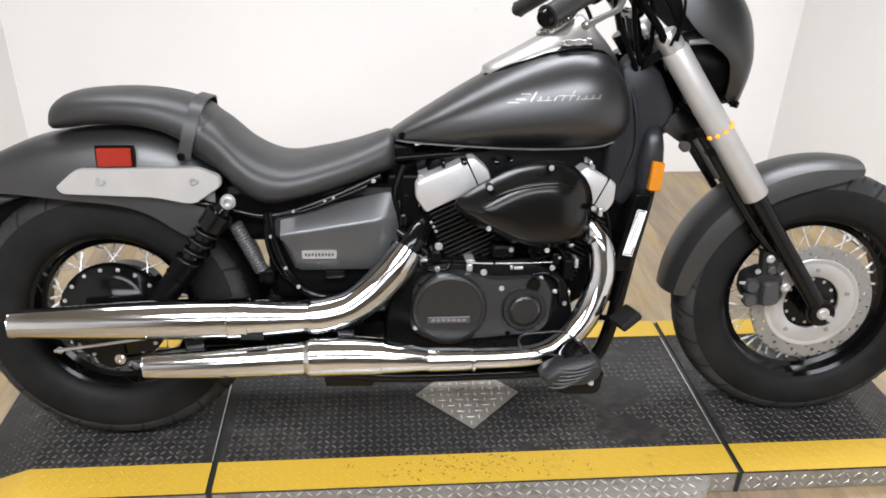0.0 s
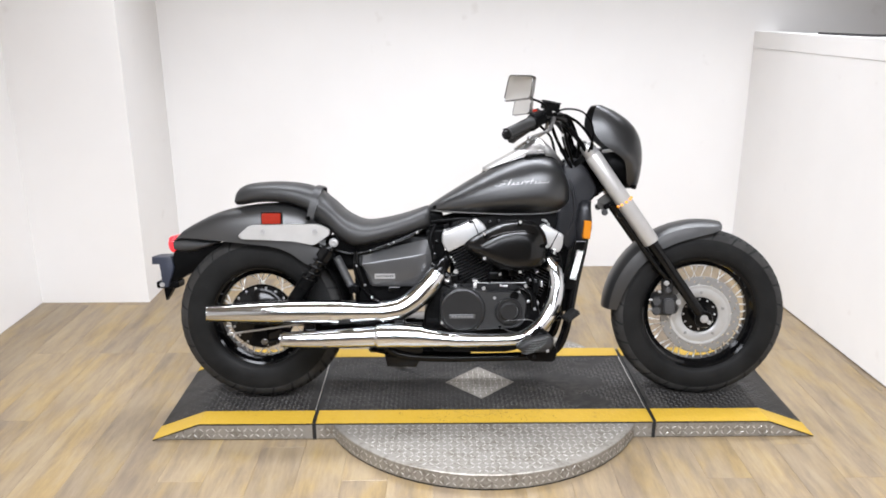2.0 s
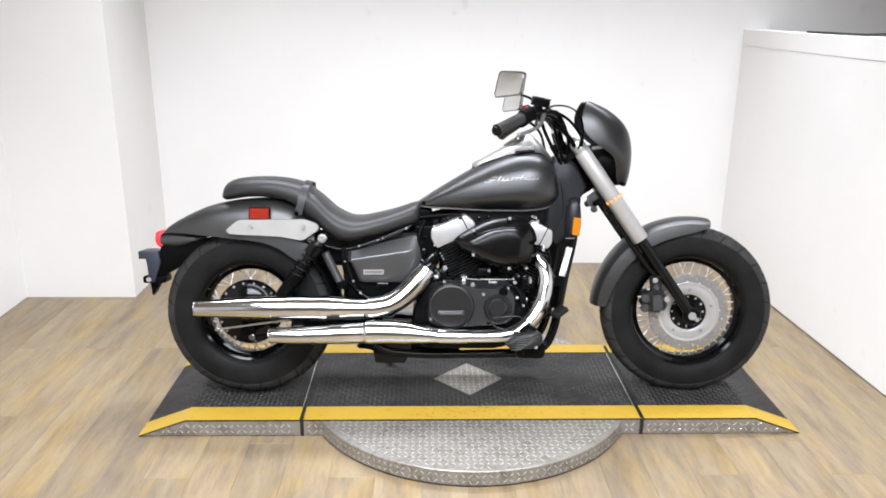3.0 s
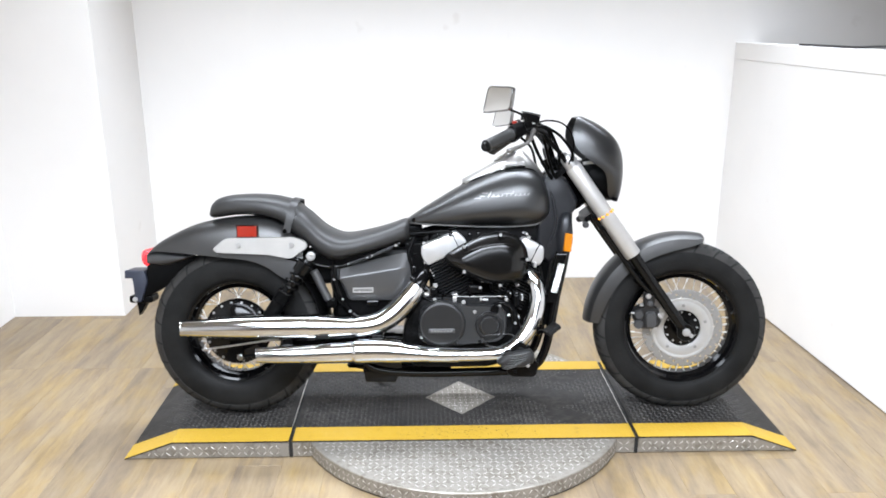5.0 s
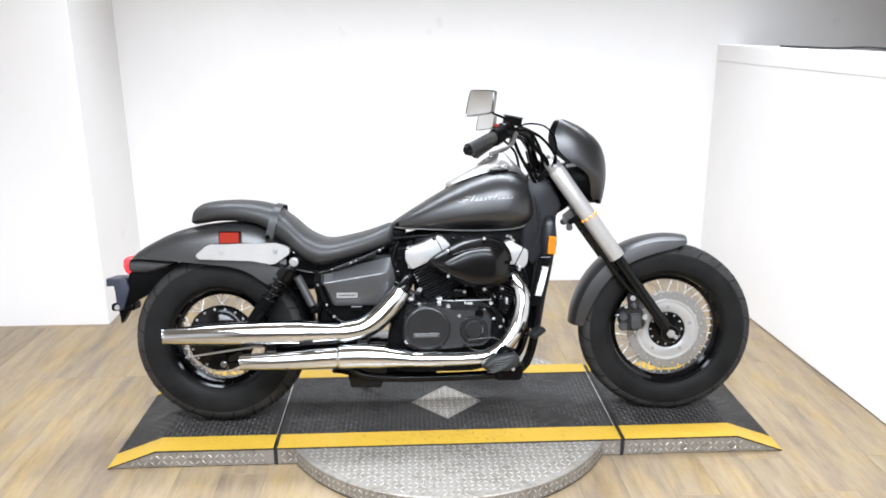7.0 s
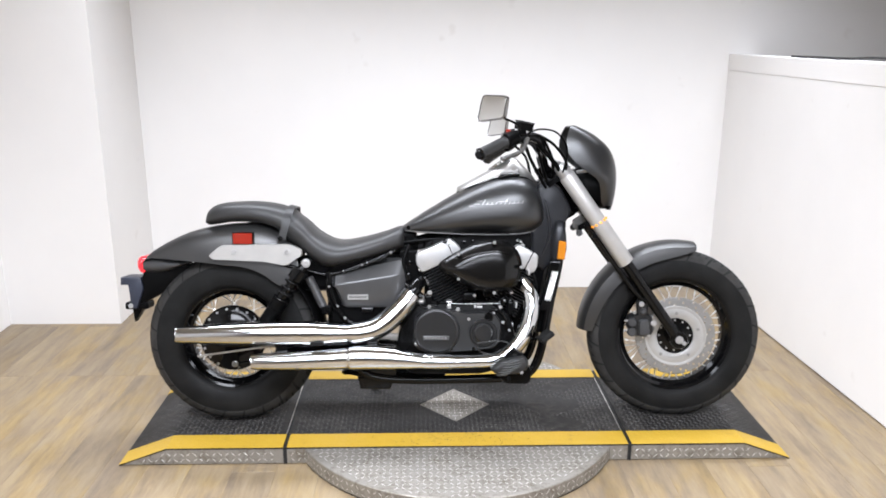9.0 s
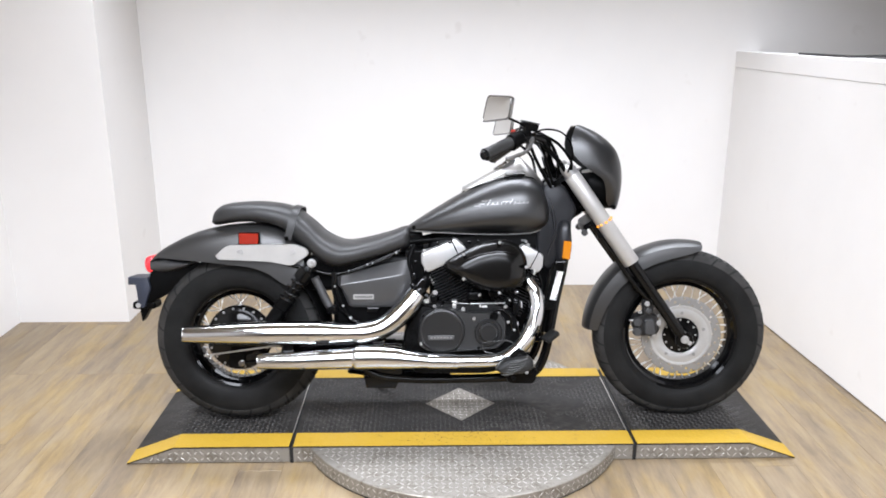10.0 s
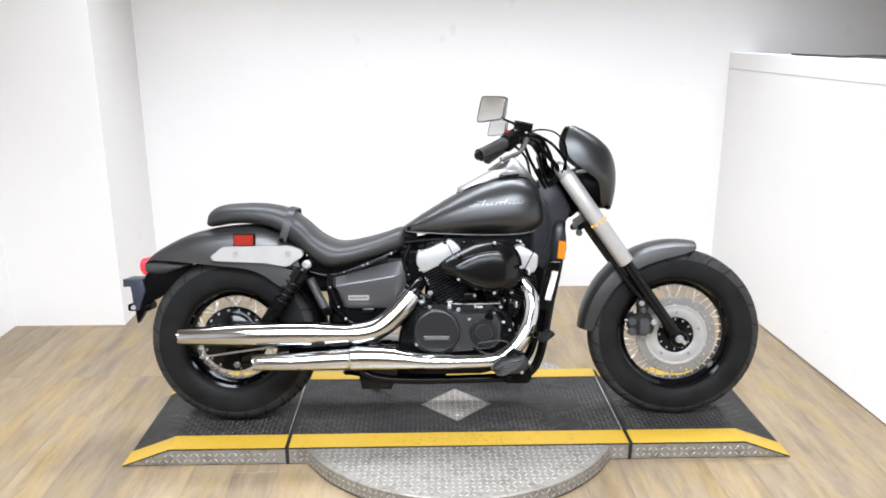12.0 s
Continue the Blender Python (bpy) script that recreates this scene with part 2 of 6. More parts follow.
# ---- turntable and ramp deck ----
CX, CY = 0.005, 0.08
HZ = 0.065
YD0, YD1 = -0.24, 0.40
XS, XB, XE = 0.615, 1.03, 1.20

turntable = tagged(new("turntable"), "round tread-plate aluminium turntable flush under the ramp deck", "turntable")
TY = 0.054  # the disc's centre lies a little in front of the deck's middle
turntable.location = (CX, TY, 0)
RD = 0.618
bm = bmesh.new()
ring = []
for k in range(96):
    a = 2 * math.pi * k / 96
    ring.append([bm.verts.new((r * math.cos(a), r * math.sin(a), z)) for r, z in ((RD, 0.008), (RD, HZ - 0.008), (RD - 0.003, HZ - 0.005))])
for k in range(96):
    a, b = ring[k], ring[(k + 1) % 96]
    for i in range(2):
        bm.faces.new((a[i], b[i], b[i + 1], a[i + 1]))
bm.faces.new([r[2] for r in ring])
part("disc", bm, ALU, turntable, "worn silver tread plate")
# black ring in place of the shadow under the rim
bm = bmesh.new()
bmesh.ops.create_cone(bm, cap_ends=True, segments=64, radius1=RD - 0.004, radius2=RD - 0.004, depth=0.008)
part("rim_shade_ring", bm, BLACK_GAP, turntable, "black ring painted as the shadow gap under the rim", m=Matrix.Translation((0, 0, 0.004)))
ex, ey, ez = Vector((1, 0, 0)), Vector((0, 1, 0)), Vector((0, 0, 1))
top = lambda u, v: (Vector((u, v, HZ - 0.0049)), ex, ey, ez)
out = lambda u, v: RD - 0.02 > math.hypot(u, v) and (v < YD0 - TY - 0.004 or v > YD1 - TY + 0.004)
stuff_part("tread_lug", lug_rows(-RD, RD, -RD, RD, 0.0225, 0.0215, 0.0042, 0.0015, top, out), LUG, turntable)


def rim_at(u, v):
    a = u / RD
    return Vector((RD * math.cos(a), RD * math.sin(a), v)), Vector((-math.sin(a), math.cos(a), 0)), ez, Vector((math.cos(a), math.sin(a), 0))


stuff_part("rim_lug", lug_rows(-math.pi * RD, math.pi * RD, 0.019, HZ - 0.014, 0.0225, 0.0205, 0.0038, 0.0008, rim_at), LUG, turntable)


def deck_height(x):
    a = abs(x - CX)
    return HZ if a <= XB else max(0.003, HZ * (XE - a) / (XE - XB))


def deck_section(x0, x1, label):
    """One length of the ramp deck: plate, tape stripes, skirts and tread, with ramped ends where it reaches past the bend."""
    d = tagged(new("ramp_deck"), label, "ramp", "ramp decks")
    xs = sorted({x0, x1} | {CX + s * XB for s in (-1, 1) if x0 < CX + s * XB < x1})
    bm = bmesh.new()
    rows = [[bm.verts.new((x, y, deck_height(x))) for y in (YD0, YD1)] + [bm.verts.new((x, y, max(0.0, deck_height(x) - 0.005))) for y in (YD1, YD0)] for x in xs]
    for a, b in zip(rows, rows[1:]):
        for k in range(4):
            bm.faces.new((a[k], b[k], b[(k + 1) % 4], a[(k + 1) % 4]))
    bm.faces.new(rows[0]), bm.faces.new(rows[-1][::-1])
    bmesh.ops.recalc_face_normals(bm, faces=bm.faces[:])
    part("deck_plate", bm, DECK, d, "black coated tread plate")
    for y0, y1, nm in ((YD0 - 0.001, YD0 + 0.093, 1), (YD1 - 0.078, YD1 + 0.001, 2)):
        bm = bmesh.new()
        for a, b in zip(xs, xs[1:]):
            q = [bm.verts.new((x, y, deck_height(x) + 0.0012)) for x, y in ((a, y0), (b, y0), (b, y1), (a, y1))]
            bm.faces.new(q)
        bmesh.ops.remove_doubles(bm, verts=bm.verts[:], dist=1e-5)
        r = bmesh.ops.extrude_face_region(bm, geom=bm.faces[:])
        for v in r["geom"]:
            if isinstance(v, bmesh.types.BMVert):
                v.co.z += 0.0012
        bmesh.ops.recalc_face_normals(bm, faces=bm.faces[:])
        part("tape_stripe", bm, YELLOW, d, "yellow safety stripe")
    for y0, y1 in ((YD0 + 0.001, YD0 + 0.006), (YD1 - 0.006, YD1 - 0.001)):
        outline = [(xs[0], 0.004)] + [(x, deck_height(x) - 0.004) for x in xs if deck_height(x) > 0.01] + ([(xs[-1], 0.004)])
        if deck_height(xs[0]) <= 0.01:
            outline[0] = (xs[0] + 0.012, 0.004)
        if deck_height(xs[-1]) <= 0.01:
            outline[-1] = (xs[-1] - 0.012, 0.004)
        sk = part("skirt", prism(outline, y0, y1), ALU, d, "bare tread-plate edge")
    face = lambda u, v: (Vector((u, YD0 + 0.0008, v)), ex, ez, -ey)
    stuff_part("skirt_lug", lug_rows(x0 + 0.02, x1 - 0.02, 0.018, HZ - 0.01, 0.0225, 0.0205, 0.0040, 0.0011, face, lambda u, v: v < deck_height(u) - 0.012 and (abs(u - CX) > 0.535 or abs(u) > XS)), LUG, d)

    def on_top(u, v):
        s = 0.0 if abs(u - CX) <= XB else (-HZ / (XE - XB) if u > CX else HZ / (XE - XB))
        e = Vector((1, 0, s)).normalized()
        return Vector((u, v, deck_height(u) + 0.0001)), e, ey, e.cross(ey)

    def lugged(u, v):
        """Away from the bare diamond and from the stretch that feet have worn smooth."""
        worn_off = 0.10 < u < 0.60 and noise.noise(Vector((u * 5, v * 8, 3))) + 0.55 * (1 - abs(u - 0.34) / 0.26) > 0.42
        return abs(u - CX) / 0.137 + abs(v - CY) / 0.139 > 1.06 and not worn_off

    stuff_part("tread_lug", lug_rows(x0 + 0.02, x1 - 0.02, YD0 + 0.10, YD1 - 0.085, 0.0175, 0.0175, 0.0066, 0.0021, on_top, lugged), DECKLUG, d)
    stuff_part("stripe_lug", lug_rows(x0 + 0.02, x1 - 0.02, YD0 + 0.015, YD0 + 0.09, 0.019, 0.017, 0.005, 0.0009, lambda u, v: (on_top(u, v)[0] + Vector((0, 0, 0.0024)), *on_top(u, v)[1:])), YELLOW, d)
    # rubbed-through spots on the front stripe and flecks of tape on the deck
    rs = random.Random(int(x0 * 100))
    vs, fs = [], []
    for k in range(110):
        u = CX + rs.gauss(-0.02, 0.16)
        v = YD0 + 0.012 + 0.075 * rs.random()
        if not x0 + 0.03 < u < x1 - 0.03:
            continue
        a, l, w = rs.choice((0.7, -0.7)) + rs.gauss(0, 0.25), 0.0025 + 0.005 * rs.random() ** 2, 0.0008 + 0.0010 * rs.random()
        o = on_top(u, v)[0] + Vector((0, 0, 0.0030))
        d1, d2 = Vector((math.cos(a), math.sin(a), 0)) * l, Vector((-math.sin(a), math.cos(a), 0)) * w
        i = len(vs)
        vs += [o - d1, o - d2, o + d1, o + d2]
        fs.append((i, i + 1, i + 2, i + 3))
    if fs:
        stuff_part("rubbed_spot", (vs, fs), DECK, d, "dark rubbed-through tape spots")
    # black strip paints the shade under the deck's lower edge
    bm = new_box(max(x0, CX - XE + 0.03), min(x1, CX + XE - 0.03), YD0 + 0.01, YD1 - 0.01, 0.0, 0.004)
    part("base_strip", bm, BLACK_GAP, d)
    # rubbed bright edge along the joint
    if abs(abs(x1 - CX) - XS) < 0.02:
        part("edge_strip", new_box(x1 - 0.0024, x1, YD0 + 0.10, YD1 - 0.085, HZ - 0.004, HZ + 0.0009), LUG, d, "rubbed bright plate edge")
    return d


SEAM = 0.007
deck_mid = deck_section(CX - XS + SEAM, CX + XS - SEAM, "black middle deck with yellow stripes and a bare diamond plate")
deck_section(CX - XE, CX - XS - SEAM, "black end deck with yellow stripes sloping to the floor")
deck_section(CX + XS + SEAM, CX + XE, "black end deck with yellow stripes sloping to the floor")
# black filling paints the shade down in each seam
for s in (-1, 1):
    part("seam_strip", new_box(CX + s * XS - SEAM + 0.001, CX + s * XS + SEAM - 0.001, YD0 + 0.002, YD1 - 0.002, 0, HZ - 0.004), BLACK_GAP, deck_mid, "black strip painted as the shade in the gap between deck lengths")
# bare diamond
bm = bmesh.new()
q = [bm.verts.new((CX + a, CY + b, HZ + 0.0015)) for a, b in ((-0.137, 0), (0, -0.139), (0.137, 0), (0, 0.139))]
bm.faces.new(q)
r = bmesh.ops.extrude_face_region(bm, geom=bm.faces[:])
for v in r["geom"]:
    if isinstance(v, bmesh.types.BMVert):
        v.co.z -= 0.0012
bmesh.ops.recalc_face_normals(bm, faces=bm.faces[:])
dia = part("diamond_plate", bm, ALU, deck_mid, "bare silver diamond of worn tread plate")
stuff_part("diamond_lug", lug_rows(CX - 0.137, CX + 0.137, CY - 0.139, CY + 0.139, 0.0225, 0.0215, 0.0042, 0.0012, lambda u, v: (Vector((u, v, HZ + 0.00155)), (ex + ey).normalized(), (ey - ex).normalized(), ez), lambda u, v: abs(u - CX) / 0.137 + abs(v - CY) / 0.139 < 0.88), LUG, dia)
for a in (-0.122, 0.122):
    bm = bmesh.new()
    bmesh.ops.create_uvsphere(bm, u_segments=8, v_segments=4, radius=0.006)
    for v in bm.verts:
        v.co.z *= 0.4
    part("rivet", bm, ALU, dia, m=Matrix.Translation((CX + a, CY, HZ + 0.0018)))

# ---- materials of the motorcycle ----
SATIN = plain("satin_black_metallic_paint", (0.064, 0.0641, 0.0648), 0.34, 0.85, 0.05, 3.0, 900.0, 0.0, spec=0.5, uneven=0.05)
FENDER = plain("matt_black_fender_paint", (0.061, 0.0604, 0.0600), 0.37, 0.75, 0.08, 4.0, 900.0, 0.0, spec=0.4, uneven=0.08)
COVER_GREY = plain("charcoal_side_cover_paint", (0.076, 0.0762, 0.0778), 0.34, 0.55, 0.08, 6.0, 900.0, 0.02)
SILVER = plain("silver_satin_paint", (0.40, 0.39, 0.375), 0.38, 0.4, 0.07, 9.0, 600.0, 0.04)
HEADCOVER = plain("silver_cast_aluminium", (0.41, 0.405, 0.40), 0.40, 0.45, 0.08, 20.0, 500.0, 0.12)
CHROME = plain("chrome_plate", (0.575, 0.583, 0.592), 0.10, 1.0, 0.03, 8.0, 26.0, 0.055)
STEEL = plain("bright_steel", (0.43, 0.425, 0.42), 0.30, 0.6, 0.1, 30.0, 300.0, 0.03)
SPOKE = plain("zinc_spoke_wire", (0.66, 0.665, 0.67), 0.34, 0.3, 0.05, 40.0, 300.0, 0.0)
CARRIER = plain("light_disc_carrier", (0.42, 0.416, 0.408), 0.36, 0.6, 0.05, 30.0, 500.0, 0.05)
DISCM = plain("brushed_disc_steel", (0.27, 0.267, 0.262), 0.40, 0.7, 0.08, 30.0, 700.0, 0.08)
GLOSS = plain("gloss_black_enamel", (0.0026, 0.0026, 0.0027), 0.11, 0.0, 0.1, 8.0, 300.0, 0.01, spec=0.22)
CALGREY = plain("grey_caliper_paint", (0.040, 0.040, 0.041), 0.42, 0.1, 0.1, 20.0, 500.0, 0.08)
RIMBLK = plain("deep_gloss_black_enamel", (0.0026, 0.0026, 0.0028), 0.09, 0.0, 0.1, 8.0, 300.0, 0.005, spec=0.18)
ENGINE = plain("black_engine_enamel", (0.0028, 0.0028, 0.0029), 0.28, 0.0, 0.2, 18.0, 350.0, 0.10, spec=0.07)
COVERBLK = plain("satin_black_engine_cover", (0.0130, 0.0130, 0.0133), 0.30, 0.1, 0.1, 12.0, 500.0, 0.05, spec=0.5)
RUBBER = plain("tyre_rubber", (0.0092, 0.0091, 0.0089), 0.58, 0.0, 0.35, 9.0, 400.0, 0.14, spec=0.09)
TREAD = plain("dusty_tyre_tread", (0.028, 0.027, 0.0258), 0.66, 0.0, 0.38, 16.0, 300.0, 0.25, spec=0.16)
GROOVE = plain("tyre_groove_black", (0.004, 0.004, 0.004), 0.9, 0.0, 0.1)
VINYL = plain("black_seat_vinyl", (0.0215, 0.0212, 0.0212), 0.44, 0.0, 0.14, 8.0, 420.0, 0.25, spec=0.36)
PLASTIC = plain("black_moulded_plastic", (0.0024, 0.0024, 0.0025), 0.36, 0.0, 0.15, 20.0, 600.0, 0.08, spec=0.045)
BLUEBLK = plain("blue_black_plastic", (0.022, 0.026, 0.040), 0.4, 0.0, 0.1, 20.0, 500.0, 0.05)
WHITE_LABEL = plain("white_label_film", (0.75, 0.75, 0.73), 0.4, 0.0, 0.05)
INK = plain("black_label_ink", (0.01, 0.01, 0.01), 0.5, 0.0, 0.1)
NECK = plain("blue_grey_neck_paint", (0.018, 0.0186, 0.021), 0.32, 0.35, 0.08, 6.0, 900.0, 0.02, spec=0.3)
CASE = plain("dark_grey_case_paint", (0.019, 0.0191, 0.0193), 0.40, 0.1, 0.15, 14.0, 450.0, 0.10, spec=0.42)
CONSOLE = plain("satin_silver_console", (0.38, 0.37, 0.355), 0.36, 0.8, 0.05, 9.0, 600.0, 0.02)
DARKCHROME = plain("dark_chrome_plate", (0.30, 0.295, 0.29), 0.18, 1.0, 0.05, 20.0, 60.0, 0.005)
LETTER = plain("silver_lettering_film", (0.21, 0.208, 0.205), 0.35, 0.5, 0.05)
GRIP = plain("grey_black_grip_rubber", (0.020, 0.0198, 0.0195), 0.42, 0.0, 0.2, 20.0, 400.0, 0.1, spec=0.4)
LEVER = plain("satin_alloy_lever", (0.20, 0.198, 0.195), 0.32, 0.8, 0.1, 20.0, 400.0, 0.03)


def lens_plastic(name, base, glow):
    m, t, p = nodes_of(name)
    p.inputs["Base Color"].default_value = (*base, 1)
    p.inputs["Roughness"].default_value = 0.18
    p.inputs["Emission Color"].default_value = (*base, 1)
    p.inputs["Emission Strength"].default_value = glow
    w = t.nodes.new("ShaderNodeTexWave")
    w.inputs["Scale"].default_value = 60.0
    link(t, coords(t), w.inputs["Vector"])
    bump(t, p, w.outputs["Color"], 0.25, 0.001)
    return m


AMBER = lens_plastic("amber_reflector_plastic", (0.43, 0.150, 0.006), 0.0)
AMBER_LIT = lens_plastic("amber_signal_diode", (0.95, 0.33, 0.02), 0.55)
RED = lens_plastic("red_reflector_plastic", (0.24, 0.016, 0.007), 0.0)
RED_LIT = lens_plastic("red_tail_lamp_plastic", (0.80, 0.03, 0.04), 0.35)
MIRROR = bpy.data.materials.new("mirror_glass")
MIRROR.use_nodes = True
MIRROR.node_tree.nodes["Principled BSDF"].inputs["Metallic"].default_value = 1.0
MIRROR.node_tree.nodes["Principled BSDF"].inputs["Base Color"].default_value = (0.86, 0.87, 0.87, 1)
MIRROR.node_tree.nodes["Principled BSDF"].inputs["Roughness"].default_value = 0.03

# ---- shaping helpers ----


def sgn_pow(v, p):
    return math.copysign(abs(v) ** p, v)


def interp(keys, x):
    """Smooth value between keys (x, v), flat beyond the ends."""
    if x <= keys[0][0]:
        return keys[0][1]
    for i in range(len(keys) - 1):
        (x0, v0), (x1, v1) = keys[i], keys[i + 1]
        if x <= x1:
            m0 = (v1 - keys[i - 1][1]) / (x1 - keys[i - 1][0]) if i else (v1 - v0) / (x1 - x0)
            m1 = (keys[i + 2][1] - v0) / (keys[i + 2][0] - x0) if i + 2 < len(keys) else (v1 - v0) / (x1 - x0)
            h = x1 - x0
            t = (x - x0) / h
            return (2 * t ** 3 - 3 * t * t + 1) * v0 + (t ** 3 - 2 * t * t + t) * h * m0 + (-2 * t ** 3 + 3 * t * t) * v1 + (t ** 3 - t * t) * h * m1
    return keys[-1][1]


def loft(rings, close_ends=True, bm=None, cyclic=True):
    bm = bm or bmesh.new()
    vr = [[bm.verts.new(p) for p in r] for r in rings]
    n = len(vr[0])
    for a, b in zip(vr, vr[1:]):
        for k in range(n if cyclic else n - 1):
            bm.faces.new((a[k], a[(k + 1) % n], b[(k + 1) % n], b[k]))
    if close_ends:
        bm.faces.new(vr[0][::-1]), bm.faces.new(vr[-1])
    bmesh.ops.recalc_face_normals(bm, faces=bm.faces[:])
    return bm


def body(x0, x1, top, bottom, half, p=2.6, n=28, seg=32, mid=0.5):
    """A closed body along x from keyed top, bottom and half-width; p squares its section."""
    rings = []
    for i in range(n + 1):
        u = i / n
        x = x0 + (x1 - x0) * (0.5 - 0.5 * math.cos(math.pi * u))
        zt, zb, hw = interp(top, x), interp(bottom, x), interp(half, x)
        zc = zb + (zt - zb) * mid
        r = []
        for k in range(seg):
            a = 2 * math.pi * k / seg
            c, s = sgn_pow(math.cos(a), 2 / p), sgn_pow(math.sin(a), 2 / p)
            r.append((x, hw * c, zc + (zt - zc if s > 0 else zc - zb) * s))
        rings.append(r)
    return loft(rings)


def thicken(bm, t):
    """Gives an open skin a thickness towards its inside."""
    bmesh.ops.recalc_face_normals(bm, faces=bm.faces[:])
    bmesh.ops.solidify(bm, geom=bm.faces[:], thickness=t)
    return bm


def smooth_outline(pts, n=5):
    c = [Vector((x, 0, z)) for x, z in pts]
    k = len(c)
    out = []
    for i in range(k):
        p0, p1, p2, p3 = c[i - 1], c[i], c[(i + 1) % k], c[(i + 2) % k]
        for j in range(n):
            t = j / n
            q = 0.5 * (2 * p1 + (p2 - p0) * t + (2 * p0 - 5 * p1 + 4 * p2 - p3) * t * t + (3 * p1 - p0 - 3 * p2 + p3) * t ** 3)
            out.append((q.x, q.z))
    return out


def round_outline(pts, r=0.012, n=4):
    """Rounds the corners of a polygon."""
    k = len(pts)
    out = []
    for i in range(k):
        a, b, c = (Vector(pts[j % k]) for j in (i - 1, i, i + 1))
        d0, d1 = (a - b), (c - b)
        rr = min(r, d0.length * 0.45, d1.length * 0.45)
        p, q = b + d0.normalized() * rr, b + d1.normalized() * rr
        for j in range(n + 1):
            t = j / n
            w = p * (1 - t) ** 2 + b * 2 * t * (1 - t) + q * t * t
            out.append((w.x, w.y))
    return out


def dome(outline, levels, centre=None, bm=None):
    """Rings of one outline, each at (y, scale), closed at both ends: covers and moulded lids."""
    cx = sum(p[0] for p in outline) / len(outline) if centre is None else centre[0]
    cz = sum(p[1] for p in outline) / len(outline) if centre is None else centre[1]
    return loft([[(cx + (x - cx) * s, y, cz + (z - cz) * s) for x, z in outline] for y, s in levels], bm=bm)


def circle(cx, cz, r, n=32):
    return [(cx + r * math.cos(2 * math.pi * k / n), cz + r * math.sin(2 * math.pi * k / n)) for k in range(n)]


def revolve(profile, n=64, bm=None, closed=True):
    """Turns (radius, y) about the y axis at the origin."""
    bm = bm or bmesh.new()
    rings = []
    for k in range(n):
        a = 2 * math.pi * k / n
        rings.append([bm.verts.new((r * math.cos(a), y, r * math.sin(a))) for r, y in profile])
    m = len(profile)
    for k in range(n):
        a, b = rings[k], rings[(k + 1) % n]
        for i in range(m if closed else m - 1):
            j = (i + 1) % m
            if profile[i][0] < 1e-6 and profile[j][0] < 1e-6:
                continue
            bm.faces.new((a[i], b[i], b[j], a[j]))
    bmesh.ops.remove_doubles(bm, verts=bm.verts[:], dist=1e-6)
    bmesh.ops.recalc_face_normals(bm, faces=bm.faces[:])
    return bm


def bolt(parent, x, y, z, r=0.007, mat=STEEL, name="bolt", axis=-1, m=None, h=0.005):
    """A hexagon bolt head facing along y on a washer."""
    bm = bmesh.new()
    dome(circle(0, 0, r * 1.35, 14), [(0.0, 1), (axis * h * 0.3, 1)], (0, 0), bm)
    dome(circle(0, 0, r, 12), [(axis * h * 0.3, 1), (axis * h * 0.85, 1), (axis * h, 0.88), (axis * h, 0.52), (axis * h * 0.45, 0.48)], (0, 0), bm)
    mm = Matrix.Translation((x, y, z))
    return part(name, bm, mat, parent, m=mm if m is None else m @ mm)


# ---- the motorcycle, leaning on its side stand ----
LEANING = 10.5
bike = tagged(new("motorcycle"), "satin black cruiser motorcycle with chrome exhausts leaning on its stand", "motorcycle")
bike.matrix_basis = pose(0, 0, HZ + 0.002, -LEANING, 0, 0)
bike.rotation_mode = "XYZ"

# steering: the fork is turned a little to the right about its raked axis
AX = Vector((0.392, 0, 0.85))
UP = Vector((-math.sin(radians(35)), 0, math.cos(radians(35))))
STEER = Matrix.Translation(AX) @ Matrix.Rotation(radians(-5), 4, UP) @ Matrix.Translation(-AX)


def fork_x(z):
    return 0.834 - (z - 0.315) * math.tan(radians(35.1))


